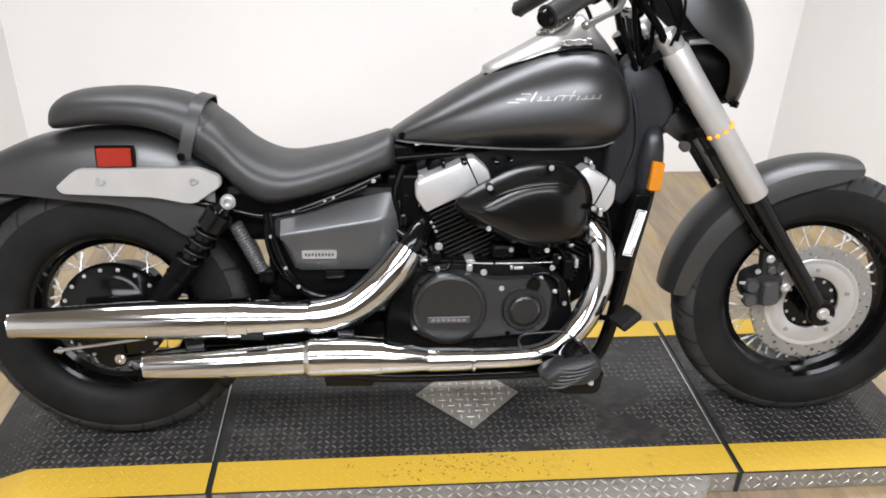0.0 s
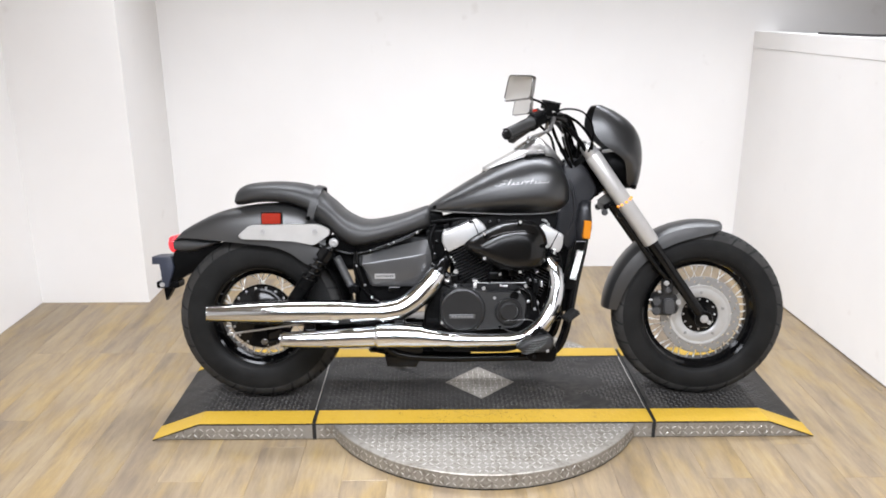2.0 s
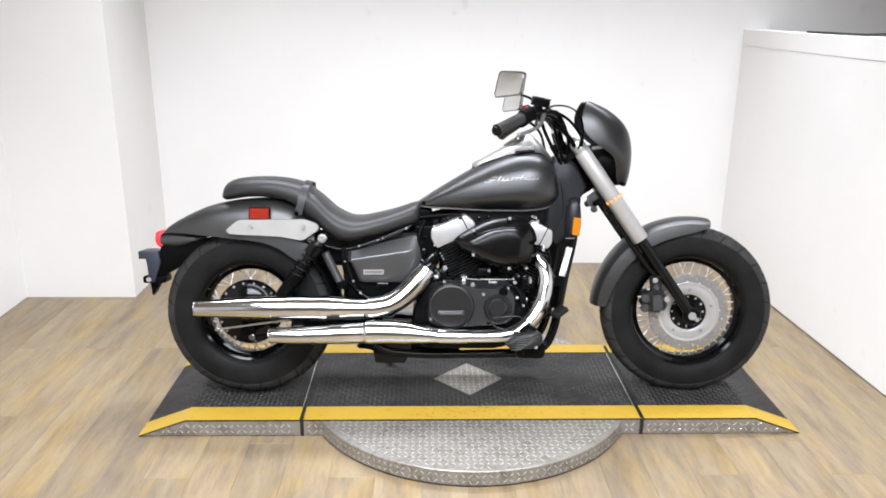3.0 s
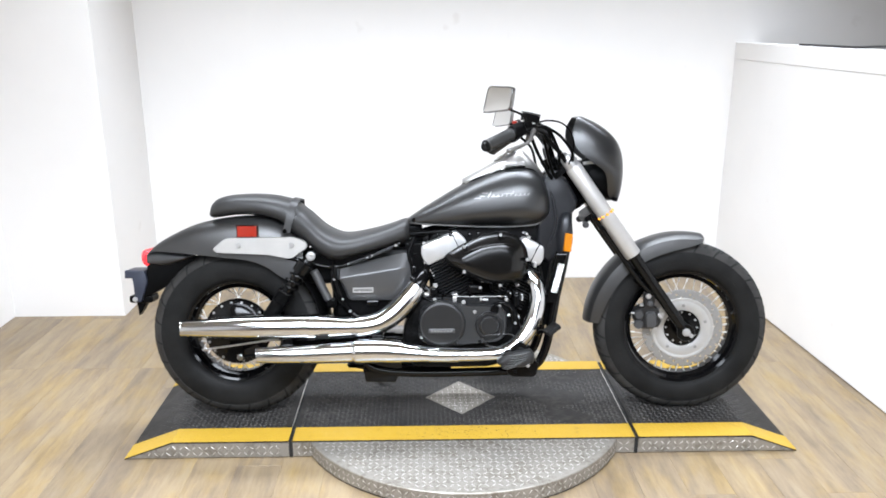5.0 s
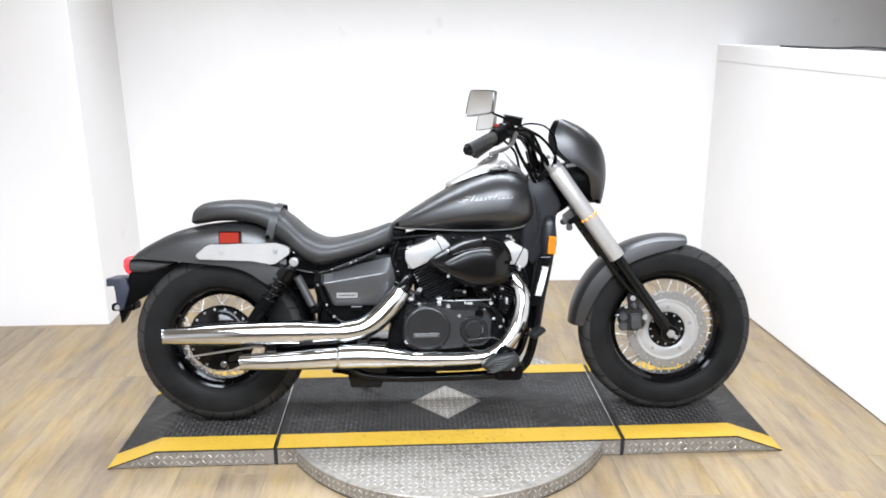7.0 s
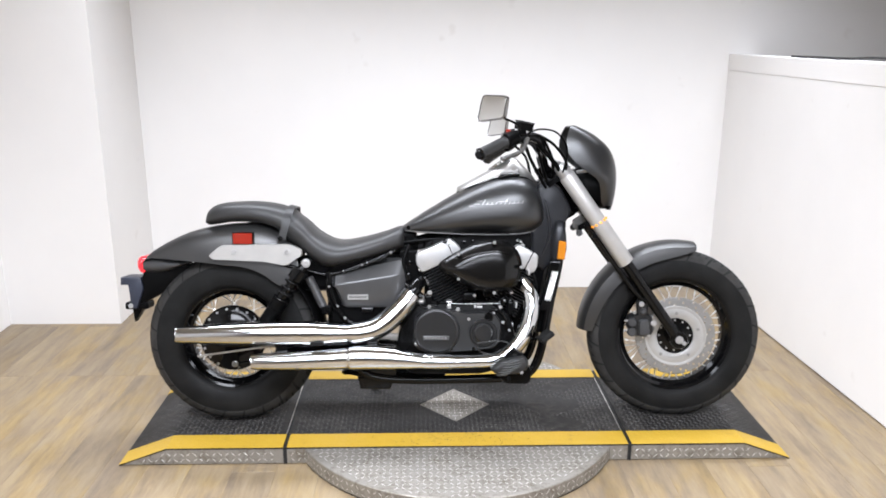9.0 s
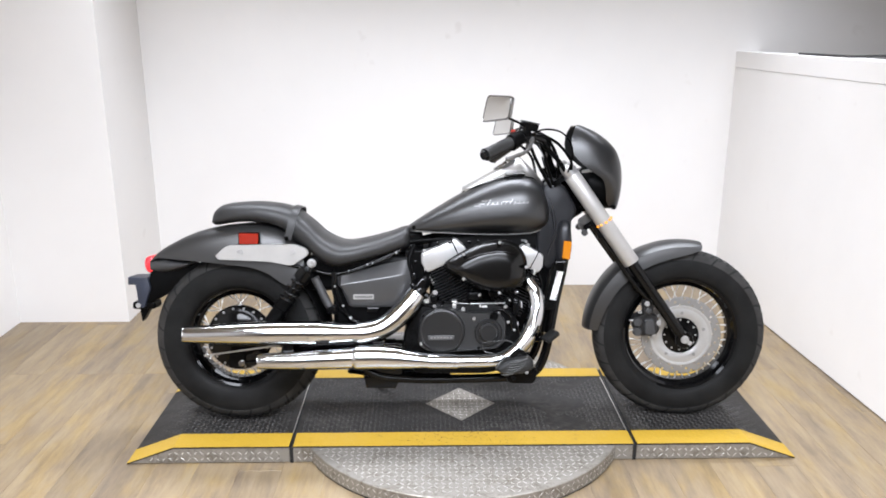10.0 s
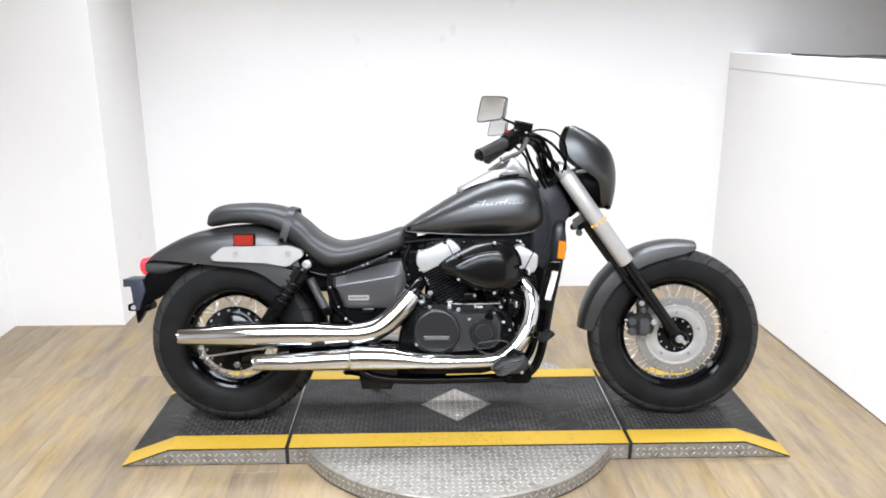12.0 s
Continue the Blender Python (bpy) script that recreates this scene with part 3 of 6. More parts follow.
def wheel(name, cx, cz, rt, half, rb, rim_half, hub_profile, m, spokes, flange, tilt, label):
    """A spoked wheel: hub with tyre, rim, each spoke and nipple rows."""
    at = m @ Matrix.Translation((cx, 0, cz))
    hub = part(name, revolve(hub_profile, 48), GLOSS, bike, label, m=at, crease=35)
    # tyre section from bead over the crown to bead
    crown = []
    for k in range(17):
        a = radians(-128 + 256 * k / 16)
        h = (rt - rb) * 0.62
        crown.append((rt - h + h * sgn_pow(math.cos(a), 0.86), half * sgn_pow(math.sin(a), 0.92)))
    prof = [(rb - 0.004, -half * 0.66), *[(max(r, rb - 0.002), y) for r, y in crown], (rb - 0.004, half * 0.66)]
    part("tyre", revolve(prof, 96), RUBBER, hub, "black road tyre with worn tread", crease=60)
    # dusty running band over the crown
    band = []
    for k in range(13):
        a = radians(-66 + 11 * k)
        h = (rt - rb) * 0.62
        band.append((rt - h + h * sgn_pow(math.cos(a), 0.86) + 0.0009, half * sgn_pow(math.sin(a), 0.92) * 1.003))
    band += [(band[-1][0] - 0.004, band[-1][1] - 0.003), (band[0][0] - 0.004, band[0][1] + 0.003)]
    part("tread_band", revolve(band, 96), TREAD, hub, "dusty grey tread band", crease=60)
    # raised ring on each sidewall
    for sy in (-1, 1):
        rr, yy = rb + (rt - rb) * 0.30, half * 0.985
        part("sidewall_ring", revolve([(rr - 0.0022, sy * (yy - 0.006)), (rr - 0.0012, sy * (yy + 0.0004)), (rr + 0.0012, sy * (yy + 0.0008)), (rr + 0.0024, sy * (yy - 0.005))], 96), RUBBER, hub, crease=60)
    # tread grooves across both shoulders
    vs, fs = [], []
    for k, s, count, a0, da, lean in [(k, s, n, a0, da, ln) for n, a0, da, ln in ((24, 8, 13, 0.022), (60, 16, 5, 0.010)) for k in range(n) for s in (-1, 1)]:
        base = 2 * math.pi * (k + (0.5 if s > 0 else 0.2)) / count
        strip = []
        for j in range(6):
            a = radians(a0 + da * j)
            h = (rt - rb) * 0.62
            r = rt - h + h * sgn_pow(math.cos(a), 0.86) + 0.0017
            y = s * half * sgn_pow(math.sin(a), 0.92) * 1.009
            th = base + lean * j
            wd = 0.0034 / rt * (1.5 - abs(j - 2.5) / 4)
            strip.append([(r * math.cos(th - wd), y, r * math.sin(th - wd)), (r * math.cos(th + wd), y, r * math.sin(th + wd))])
        i0 = len(vs)
        for q in strip:
            vs += q
        for j in range(5):
            fs.append((i0 + 2 * j, i0 + 2 * j + 1, i0 + 2 * j + 3, i0 + 2 * j + 2))
    stuff_part("tread_groove", (vs, fs), GROOVE, hub)
    w = rim_half
    rim = [(rb + 0.012, -w), (rb + 0.012, -w + 0.006), (rb - 0.004, -w + 0.012), (rb - 0.010, -w * 0.45), (rb - 0.024, -w * 0.35), (rb - 0.024, w * 0.35),
           (rb - 0.010, w * 0.45), (rb - 0.004, w - 0.012), (rb + 0.012, w - 0.006), (rb + 0.012, w), (rb - 0.002, w + 0.001), (rb - 0.012, w - 0.004),
           (rb - 0.020, w * 0.5), (rb - 0.031, w * 0.38), (rb - 0.031, -w * 0.38), (rb - 0.020, -w * 0.5), (rb - 0.012, -w + 0.004), (rb - 0.002, -w - 0.001)]
    part("rim", revolve(rim, 72), RIMBLK, hub, "gloss black wheel rim", crease=30)
    meshes = {}
    for k in range(spokes):
        s = -1 if k % 2 else 1
        lean = 1 if (k // 2) % 2 else -1
        if (s, lean) not in meshes:
            fr, fy = flange
            a = radians(tilt) * lean
            p0 = Vector((fr * math.cos(a), s * fy, fr * math.sin(a)))
            p1 = Vector((rb - 0.034, s * w * 0.10, 0))
            bm = tube([p0, p0.lerp(p1, 0.5), p1], 0.0012, 6)
            d = (p1 - p0).normalized()
            tube([p1 - d * 0.016, p1 + d * 0.004], 0.0029, 6, bm)
            meshes[s, lean] = mesh_of("spoke", bm, SPOKE)
        sp = new("spoke", meshes[s, lean])
        sp.matrix_basis = Matrix.Rotation(2 * math.pi * k / spokes, 4, "Y")
        sp.parent = hub
    return hub


def drilled_disc(r0, r1, ya, yb, sectors=48, rows=3, hole=0.0046):
    """A flat ring with a hole in one cell of each sector, through and through."""
    bm = bmesh.new()
    at = lambda r, a, y: bm.verts.new((r * math.cos(a), y, r * math.sin(a)))
    for k in range(sectors):
        a0, a1 = 2 * math.pi * k / sectors, 2 * math.pi * (k + 1) / sectors
        am = (a0 + a1) / 2
        for j in range(rows):
            ra, rb = r0 + (r1 - r0) * j / rows, r0 + (r1 - r0) * (j + 1) / rows
            rm = (ra + rb) / 2
            edge = [(ra, a0), (ra, am), (ra, a1), (rm, a1), (rb, a1), (rb, am), (rb, a0), (rm, a0)]
            sides = []
            for y in (ya, yb):
                out = [at(r, a, y) for r, a in edge]
                if j != k % rows:
                    bm.faces.new(out if y == ya else out[::-1])
                    continue
                ring = [at(rm + hole * math.cos(q), am + hole / rm * math.sin(q), y) for q in [math.pi * (5 - i) / 4 for i in range(8)]]
                for i in range(8):
                    q = (out[i], out[(i + 1) % 8], ring[(i + 1) % 8], ring[i])
                    bm.faces.new(q if y == ya else q[::-1])
                sides.append(ring)
            if sides:
                for i in range(8):
                    bm.faces.new((sides[0][i], sides[0][(i + 1) % 8], sides[1][(i + 1) % 8], sides[1][i]))
        for r in (r0, r1):
            q = (at(r, a0, ya), at(r, a1, ya), at(r, a1, yb), at(r, a0, yb))
            bm.faces.new(q)
    bmesh.ops.remove_doubles(bm, verts=bm.verts[:], dist=1e-6)
    bmesh.ops.recalc_face_normals(bm, faces=bm.faces[:])
    return bm


# front wheel with its drilled brake disc
fhub = [(0.0, -0.058), (0.030, -0.058), (0.034, -0.050), (0.074, -0.048), (0.074, -0.040), (0.036, -0.036), (0.030, 0.0), (0.036, 0.036), (0.058, 0.040), (0.058, 0.048), (0.024, 0.056), (0.0, 0.056)]
front = wheel("front_wheel", 0.834, 0.315, 0.322, 0.062, 0.216, 0.046, fhub, STEER, 40, (0.048, 0.034), 62, "spoked front wheel with a drilled brake disc")
part("brake_disc", drilled_disc(0.112, 0.148, -0.062, -0.057), DISCM, front, "drilled steel brake disc", crease=30)
part("disc_carrier", revolve([(0.068, -0.060), (0.072, -0.0622), (0.100, -0.0640), (0.103, -0.0632), (0.105, -0.0632), (0.108, -0.0645), (0.114, -0.0645), (0.116, -0.0630), (0.116, -0.0555), (0.068, -0.052)], 64), CARRIER, front, "silver disc carrier", crease=30)
for k in range(5):
    a = 2 * math.pi * k / 5 + 0.3
    bolt(front, 0.088 * math.cos(a), -0.0622, 0.088 * math.sin(a), 0.0055, DISCM, "disc_bolt", h=0.003)
for k in range(12):
    a = 2 * math.pi * k / 12
    bolt(front, 0.058 * math.cos(a), -0.049, 0.058 * math.sin(a), 0.003, STEEL, "hub_stud", h=0.003)

# rear wheel with its brake drum cover
rhub = [(0.0, -0.082), (0.030, -0.082), (0.060, -0.078), (0.085, -0.066), (0.098, -0.060), (0.118, -0.058), (0.122, -0.050), (0.122, -0.040), (0.10, -0.036), (0.045, -0.03), (0.045, 0.03), (0.09, 0.04), (0.09, 0.075), (0.0, 0.08)]
rear = wheel("rear_wheel", -0.826, 0.312, 0.315, 0.082, 0.190, 0.052, rhub, Matrix.Identity(4), 40, (0.110, 0.036), 16, "spoked rear wheel with a black hub")
for k in range(18):
    a = 2 * math.pi * k / 18
    bolt(rear, 0.110 * math.cos(a), -0.058, 0.110 * math.sin(a), 0.0035, STEEL, "hub_stud", h=0.004)

# ---- fork, front mudguard, brake ----
for s in (-1, 1):
    y = s * 0.104
    p = lambda z: Vector((fork_x(z), y, z))
    cov = part("fork_cover", tube([p(0.598), p(0.600), p(0.915), p(0.918)], [0.0285, 0.030, 0.030, 0.0285], 24), SILVER, bike, "silver fork cover", m=STEER, crease=40)
    part("fork_leg", tube([p(0.30), p(0.33), p(0.36), p(0.60)], [0.019, 0.021, 0.0205, 0.0205], 20), GLOSS, bike, "gloss black fork leg", m=STEER, crease=40)
    part("axle_lug", dome(circle(0.834, 0.312, 0.032, 24), [(y + 0.020, 0.9), (y + 0.016, 1), (y - 0.016, 1), (y - 0.020, 0.9)]), GLOSS, bike, m=STEER, crease=40)
    part("fork_cap", tube([p(0.912), p(0.918), p(0.945), p(0.954), p(0.957)], [0.024, 0.0262, 0.0262, 0.022, 0.012], 24), STEEL, bike, "grey fork top cap", m=STEER, crease=40)
    # amber diode band
    for k in range(10):
        a = 2 * math.pi * k / 10 + 0.12
        d = (p(0.9) - p(0.6)).normalized()
        e1 = Vector((0, 1, 0))
        e2 = d.cross(e1)
        c = p(0.748)
        o = c + (e1 * math.cos(a) + e2 * math.sin(a)) * 0.0305
        bm = new_box(-0.0046, 0.0046, -0.0046, 0.0046, -0.0038, 0.0038, bevel=0.0014)
        part("signal_diode", bm, AMBER_LIT, cov, "small lit amber signal light", m=Matrix.Translation(o))
    if s < 0:
        bolt(bike, 0.834, y - 0.020, 0.315, 0.011, STEEL, "axle_nut", m=STEER, h=0.008)
        bolt(bike, 0.852, y - 0.020, 0.302, 0.006, STEEL, "pinch_bolt", m=STEER)
for z, nm in ((0.925, "upper_fork_clamp"), (0.765, "lower_fork_clamp")):
    ol = round_outline([(fork_x(z) - 0.06, -0.103), (fork_x(z) + 0.020, -0.103), (fork_x(z) + 0.020, 0.103), (fork_x(z) - 0.06, 0.103)], 0.02)
    bm = loft([[(x, y, z + dz + 0.7 * (x - fork_x(z))) for x, y in ol] for dz in (-0.012, 0.012)])
    part(nm, bm, PLASTIC, bike, m=STEER, crease=40)
part("steering_stem", tube([AX + UP * -0.10, AX + UP * 0.12], 0.030, 18), GLOSS, bike)


def polar_guard(cx, cz, a0, a1, radius, half, skirt, n=36, seg=17):
    """A mudguard round a wheel: a rounded crown at a radius, creased over into side skirts."""
    bm = bmesh.new()
    rows = []
    for i in range(n + 1):
        u = i / n
        a = radians(a0 + (a1 - a0) * u)
        R, h, sk = radius(u), half(u), skirt(u)
        row = []
        for k in range(seg):
            t = -1 + 2 * k / (seg - 1)
            f, e = min(1.0, abs(t) / 0.62), max(0.0, abs(t) - 0.62) / 0.38
            drop = min(0.020, sk * 0.45)
            y = math.copysign(h * (0.90 * f + 0.10 * e ** 0.6), t)
            r = R - drop * f ** 2.6 - (sk - drop) * e
            row.append(bm.verts.new((cx + r * math.cos(a), y, cz + r * math.sin(a))))
        rows.append(row)
    for p, q in zip(rows, rows[1:]):
        for k in range(seg - 1):
            bm.faces.new((p[k], p[k + 1], q[k + 1], q[k]))
    return thicken(bm, 0.003)


guard = part("front_mudguard", polar_guard(0.834, 0.315, 177, 79, lambda u: 0.363 - 0.006 * u, lambda u: 0.078 - 0.012 * abs(2 * u - 1) ** 4,
             lambda u: 0.066 - 0.040 * u ** 9 - 0.016 * (1 - u) ** 8), FENDER, bike, "satin black front mudguard", m=STEER, crease=34)
for s in (-1, 1):
    # fork brace from the mudguard and the stay behind the leg
    part("guard_stay", sweep([(fork_x(0.76) - 0.040, s * 0.100, 0.75), (fork_x(0.6) - 0.045, s * 0.098, 0.60), (fork_x(0.5) - 0.040, s * 0.096, 0.50), (fork_x(0.44) - 0.03, s * 0.09, 0.45)], 0.010, 6, 10), GLOSS, bike, m=STEER, crease=40)
    part("guard_bracket", dome(round_outline([(0.640, 0.50), (0.700, 0.545), (0.725, 0.50), (0.69, 0.46)], 0.012), [(s * 0.070, 1), (s * 0.086, 1)]), GLOSS, bike, m=STEER, crease=40)
cal = part("brake_caliper", dome(round_outline([(0.652, 0.392), (0.700, 0.412), (0.740, 0.398), (0.748, 0.340), (0.732, 0.316), (0.668, 0.320), (0.650, 0.35)], 0.014), [(-0.040, 1), (-0.086, 1), (-0.094, 0.88)]), COVERBLK, bike, "dark grey two-piston brake caliper", m=STEER, crease=40)
part("caliper_pad", dome(round_outline([(0.688, 0.384), (0.726, 0.388), (0.732, 0.328), (0.690, 0.324)], 0.012), [(-0.090, 1), (-0.104, 1), (-0.109, 0.85), (-0.110, 0.5)]), CALGREY, cal, crease=40)
part("caliper_bracket", dome(round_outline([(0.686, 0.40), (0.722, 0.40), (0.726, 0.452), (0.704, 0.474), (0.680, 0.452)], 0.010), [(-0.070, 1), (-0.090, 1), (-0.093, 0.9)]), COVERBLK, cal, crease=40)
for cx, cz in ((0.664, 0.374), (0.664, 0.338)):
    part("piston_housing", dome(circle(cx, cz, 0.017, 20), [(-0.086, 1), (-0.102, 1), (-0.107, 0.8)]), CALGREY, cal, crease=40)
    part("bleed_nipple", tube([(cx - 0.012, -0.092, cz + 0.004), (cx - 0.028, -0.092, cz + 0.006)], [0.005, 0.003], 10), STEEL, cal)
part("slide_pin", dome(circle(0.704, 0.416, 0.011, 18), [(-0.088, 1), (-0.104, 1), (-0.107, 0.7)]), CALGREY, cal, crease=40)
for cx, cz, r in ((0.697, 0.444, 0.0075), (0.744, 0.372, 0.0085), (0.672, 0.412, 0.005), (0.725, 0.325, 0.005)):
    bolt(cal, cx, -0.100, cz, r, STEEL)
part("brake_hose", sweep([(0.69, -0.09, 0.46), (0.665, -0.100, 0.50), (0.66, -0.095, 0.55), (0.60, -0.085, 0.66), (0.53, -0.07, 0.74), (0.45, -0.06, 0.80)], 0.005, 8, 8), PLASTIC, bike, m=STEER, crease=60)
for z in (0.70, 0.742):
    part("hose_clip", new_box(fork_x(z) - 0.055, fork_x(z) - 0.02, -0.11, -0.085, z - 0.010, z + 0.010, bevel=0.003), PLASTIC, bike, m=STEER)

# ---- headlamp cowl ----
bm = bmesh.new()
cowl_keys = [(0.790, 0.587, 0.565, 0.060), (0.815, 0.594, 0.542, 0.085), (0.86, 0.600, 0.534, 0.112), (0.905, 0.602, 0.517, 0.130), (0.945, 0.600, 0.462, 0.138),
             (0.985, 0.590, 0.420, 0.138), (1.02, 0.570, 0.406, 0.132), (1.05, 0.538, 0.406, 0.122), (1.078, 0.495, 0.414, 0.106), (1.098, 0.448, 0.424, 0.086)]
rows = []
for i in range(31):
    z = 0.790 + (1.098 - 0.790) * i / 30
    fx, rx, hw = (interp([(k[0], k[j]) for k in cowl_keys], z) for j in (1, 2, 3))
    row = []
    for k in range(25):
        a = -math.pi / 2 + math.pi * k / 24
        row.append(bm.verts.new((rx + (fx - rx) * sgn_pow(math.cos(a), 0.75), hw * sgn_pow(math.sin(a), 0.82), z)))
    rows.append(row)
for p, q in zip(rows, rows[1:]):
    for k in range(24):
        bm.faces.new((p[k], p[k + 1], q[k + 1], q[k]))
bm.faces.new(rows[-1][::-1])
part("headlamp_cowl", thicken(bm, 0.004), SATIN, bike, "satin black bikini fairing", m=STEER, crease=45)
lamp = part("headlamp", revolve([(0.0, -0.085), (0.040, -0.078), (0.068, -0.055), (0.082, -0.02), (0.086, 0.03), (0.086, 0.055), (0.078, 0.06), (0.0, 0.062)], 40), PLASTIC, bike, "black headlamp bucket",
            m=STEER @ pose(0.512, 0, 0.875, 0, 0, -90), crease=40)
part("headlamp_glass", revolve([(0.0, 0.074), (0.04, 0.071), (0.074, 0.063), (0.074, 0.060), (0.0, 0.060)], 32), DISCM, lamp, crease=40)
for s in (-1, 1):
    part("cowl_bracket", sweep([(0.45, s * 0.075, 0.93), (0.49, s * 0.09, 0.935), (0.53, s * 0.115, 0.93)], 0.006, 5, 8), STEEL, bike, m=STEER, crease=40)
    part("signal_stub", sweep([(0.545, s * 0.06, 0.815), (0.560, s * 0.072, 0.803), (0.572, s * 0.082, 0.799)], [0.005, 0.006, 0.008], 5, 10), PLASTIC, bike, m=STEER, crease=40)

# ---- handlebar ----
for s in (-1, 1):
    part("bar_riser", tube([(0.340, s * 0.05, 0.93), (0.325, s * 0.05, 0.985)], 0.016, 16), GLOSS, bike, m=STEER, crease=40)
bar_r = [(0.325, 0.0, 0.985), (0.325, 0.08, 0.987), (0.320, 0.15, 1.010), (0.290, 0.215, 1.048), (0.228, 0.275, 1.056), (0.148, 0.334, 1.024), (0.096, 0.380, 0.999)]
bar_l = [(x + 0.036 * (y / 0.398) ** 2, y, z - 0.036 * (y / 0.398) ** 2) for x, y, z in bar_r]
part("handlebar", sweep([(x, -y, z) for x, y, z in bar_r[::-1]] + bar_l[1:], 0.0125, 8, 14), GLOSS, bike, "gloss black drag handlebar", m=STEER, crease=60)
for s in (-1, 1):
    q = [Vector((x, s * y, z)) for x, y, z in (bar_r if s < 0 else bar_l)]
    d = (q[6] - q[5]).normalized()
    g0, g1 = q[6] - d * 0.115, q[6]
    pts, rad = [], []
    for k in range(25):
        pts.append(g0.lerp(g1, k / 24))
        rad.append(0.0192 + (0.0013 if k % 2 else 0.0) + (0.003 if k in (0, 24) else 0))
    part("grip", tube(pts, rad, 16), GRIP, bike, "ribbed black rubber grip", m=STEER, crease=30)
    part("bar_end", tube([g1, g1 + d * 0.012], [0.017, 0.0145], 16), GLOSS, bike, m=STEER, crease=40)
    c = g0 - d * 0.035
    sw = part("switch_housing", tube([g0 - d * 0.002, g0 - d * 0.008, g0 - d * 0.05, g0 - d * 0.056], [0.020, 0.026, 0.026, 0.02], 14), PLASTIC, bike, "black switch housing", m=STEER, crease=40)
    part("switch_button", new_box(-0.008, 0.008, -0.006, 0.006, 0, 0.010, bevel=0.002), RED if s < 0 else PLASTIC, sw, "red stop switch" if s < 0 else "", m=Matrix.Translation(c + Vector((-0.012, 0, 0.022))))
    part("lever_perch", tube([g0 - d * 0.06, g0 - d * 0.09], 0.02, 12), PLASTIC, bike, m=STEER, crease=40)
    l0 = g0 - d * 0.07 + Vector((0.030, 0, -0.010))
    part("lever", sweep([l0, l0 + d * 0.06 + Vector((0.025, 0, -0.018)), l0 + d * 0.10 + Vector((0.020, 0, -0.020)), l0 + d * 0.14 + Vector((0.012, 0, -0.020))], [0.008, 0.0065, 0.0055, 0.007], 6, 10), LEVER, bike, "satin alloy hand lever", m=STEER, crease=60)
    ball = l0 + d * 0.14 + Vector((0.012, 0, -0.020))
    part("lever_ball", tube([ball + d * (0.0075 * q) for q in (-1, -0.8, -0.4, 0, 0.4, 0.8, 1)], [0.001 + 0.0078 * (1 - q * q) ** 0.5 for q in (-1, -0.8, -0.4, 0, 0.4, 0.8, 1)], 12), LEVER, bike, m=STEER, crease=80)
    if s < 0:
        rc = g0 - d * 0.10 + Vector((-0.002, 0, 0.020))
        rs = part("brake_reservoir", new_box(-0.027, 0.027, -0.021, 0.021, -0.014, 0.012, bevel=0.004), PLASTIC, bike, "black brake fluid reservoir", m=STEER @ Matrix.Translation(rc) @ pose(0, 0, 0, 6, 10, 30))
        part("reservoir_lid", new_box(-0.028, 0.028, -0.022, 0.022, 0.0122, 0.0168, bevel=0.0020), CASE, rs)
    # mirror on a bent chrome stalk
    b = g0 - d * 0.055
    mc = b + Vector((-0.078 if s < 0 else -0.064, s * 0.020, 0.094 if s < 0 else 0.056))
    part("mirror_stalk", sweep([b + Vector((0.01, 0, 0.012)), b + Vector((0.012, s * 0.006, 0.030)), b + Vector((-0.004, s * 0.012, 0.046)), mc + Vector((0.030, s * 0.004, -0.030))], 0.0042, 6, 10), GLOSS, bike, m=STEER, crease=60)
    turn = STEER @ Matrix.Translation(mc) @ pose(0, 0, 0, -5, 0, -40 if s < 0 else -44)
    q = 1.0 if s < 0 else 0.84
    ol = round_outline([(-0.065 * q, -0.045 * q), (0.054 * q, -0.035 * q), (0.062 * q, 0.040 * q), (-0.046 * q, 0.047 * q)], 0.014)
    sh = part("mirror", dome(ol, [(-0.002, 0.97), (-0.004, 1.0), (0.008, 1.0), (0.018, 0.85), (0.024, 0.5)], (0, 0)), DARKCHROME, bike, "dark chrome framed rear-view mirror", m=turn, crease=40)
    part("mirror_glass", dome(ol, [(-0.0032, 0.90), (-0.0045, 0.90)] + [(-0.0045 - 0.0014 * (1 - (k / 0.9) ** 2), k) for k in (0.8, 0.7, 0.6, 0.5, 0.4, 0.3, 0.2, 0.1, 0.02)], (0, 0)), MIRROR, sh, "convex mirror glass", crease=60)

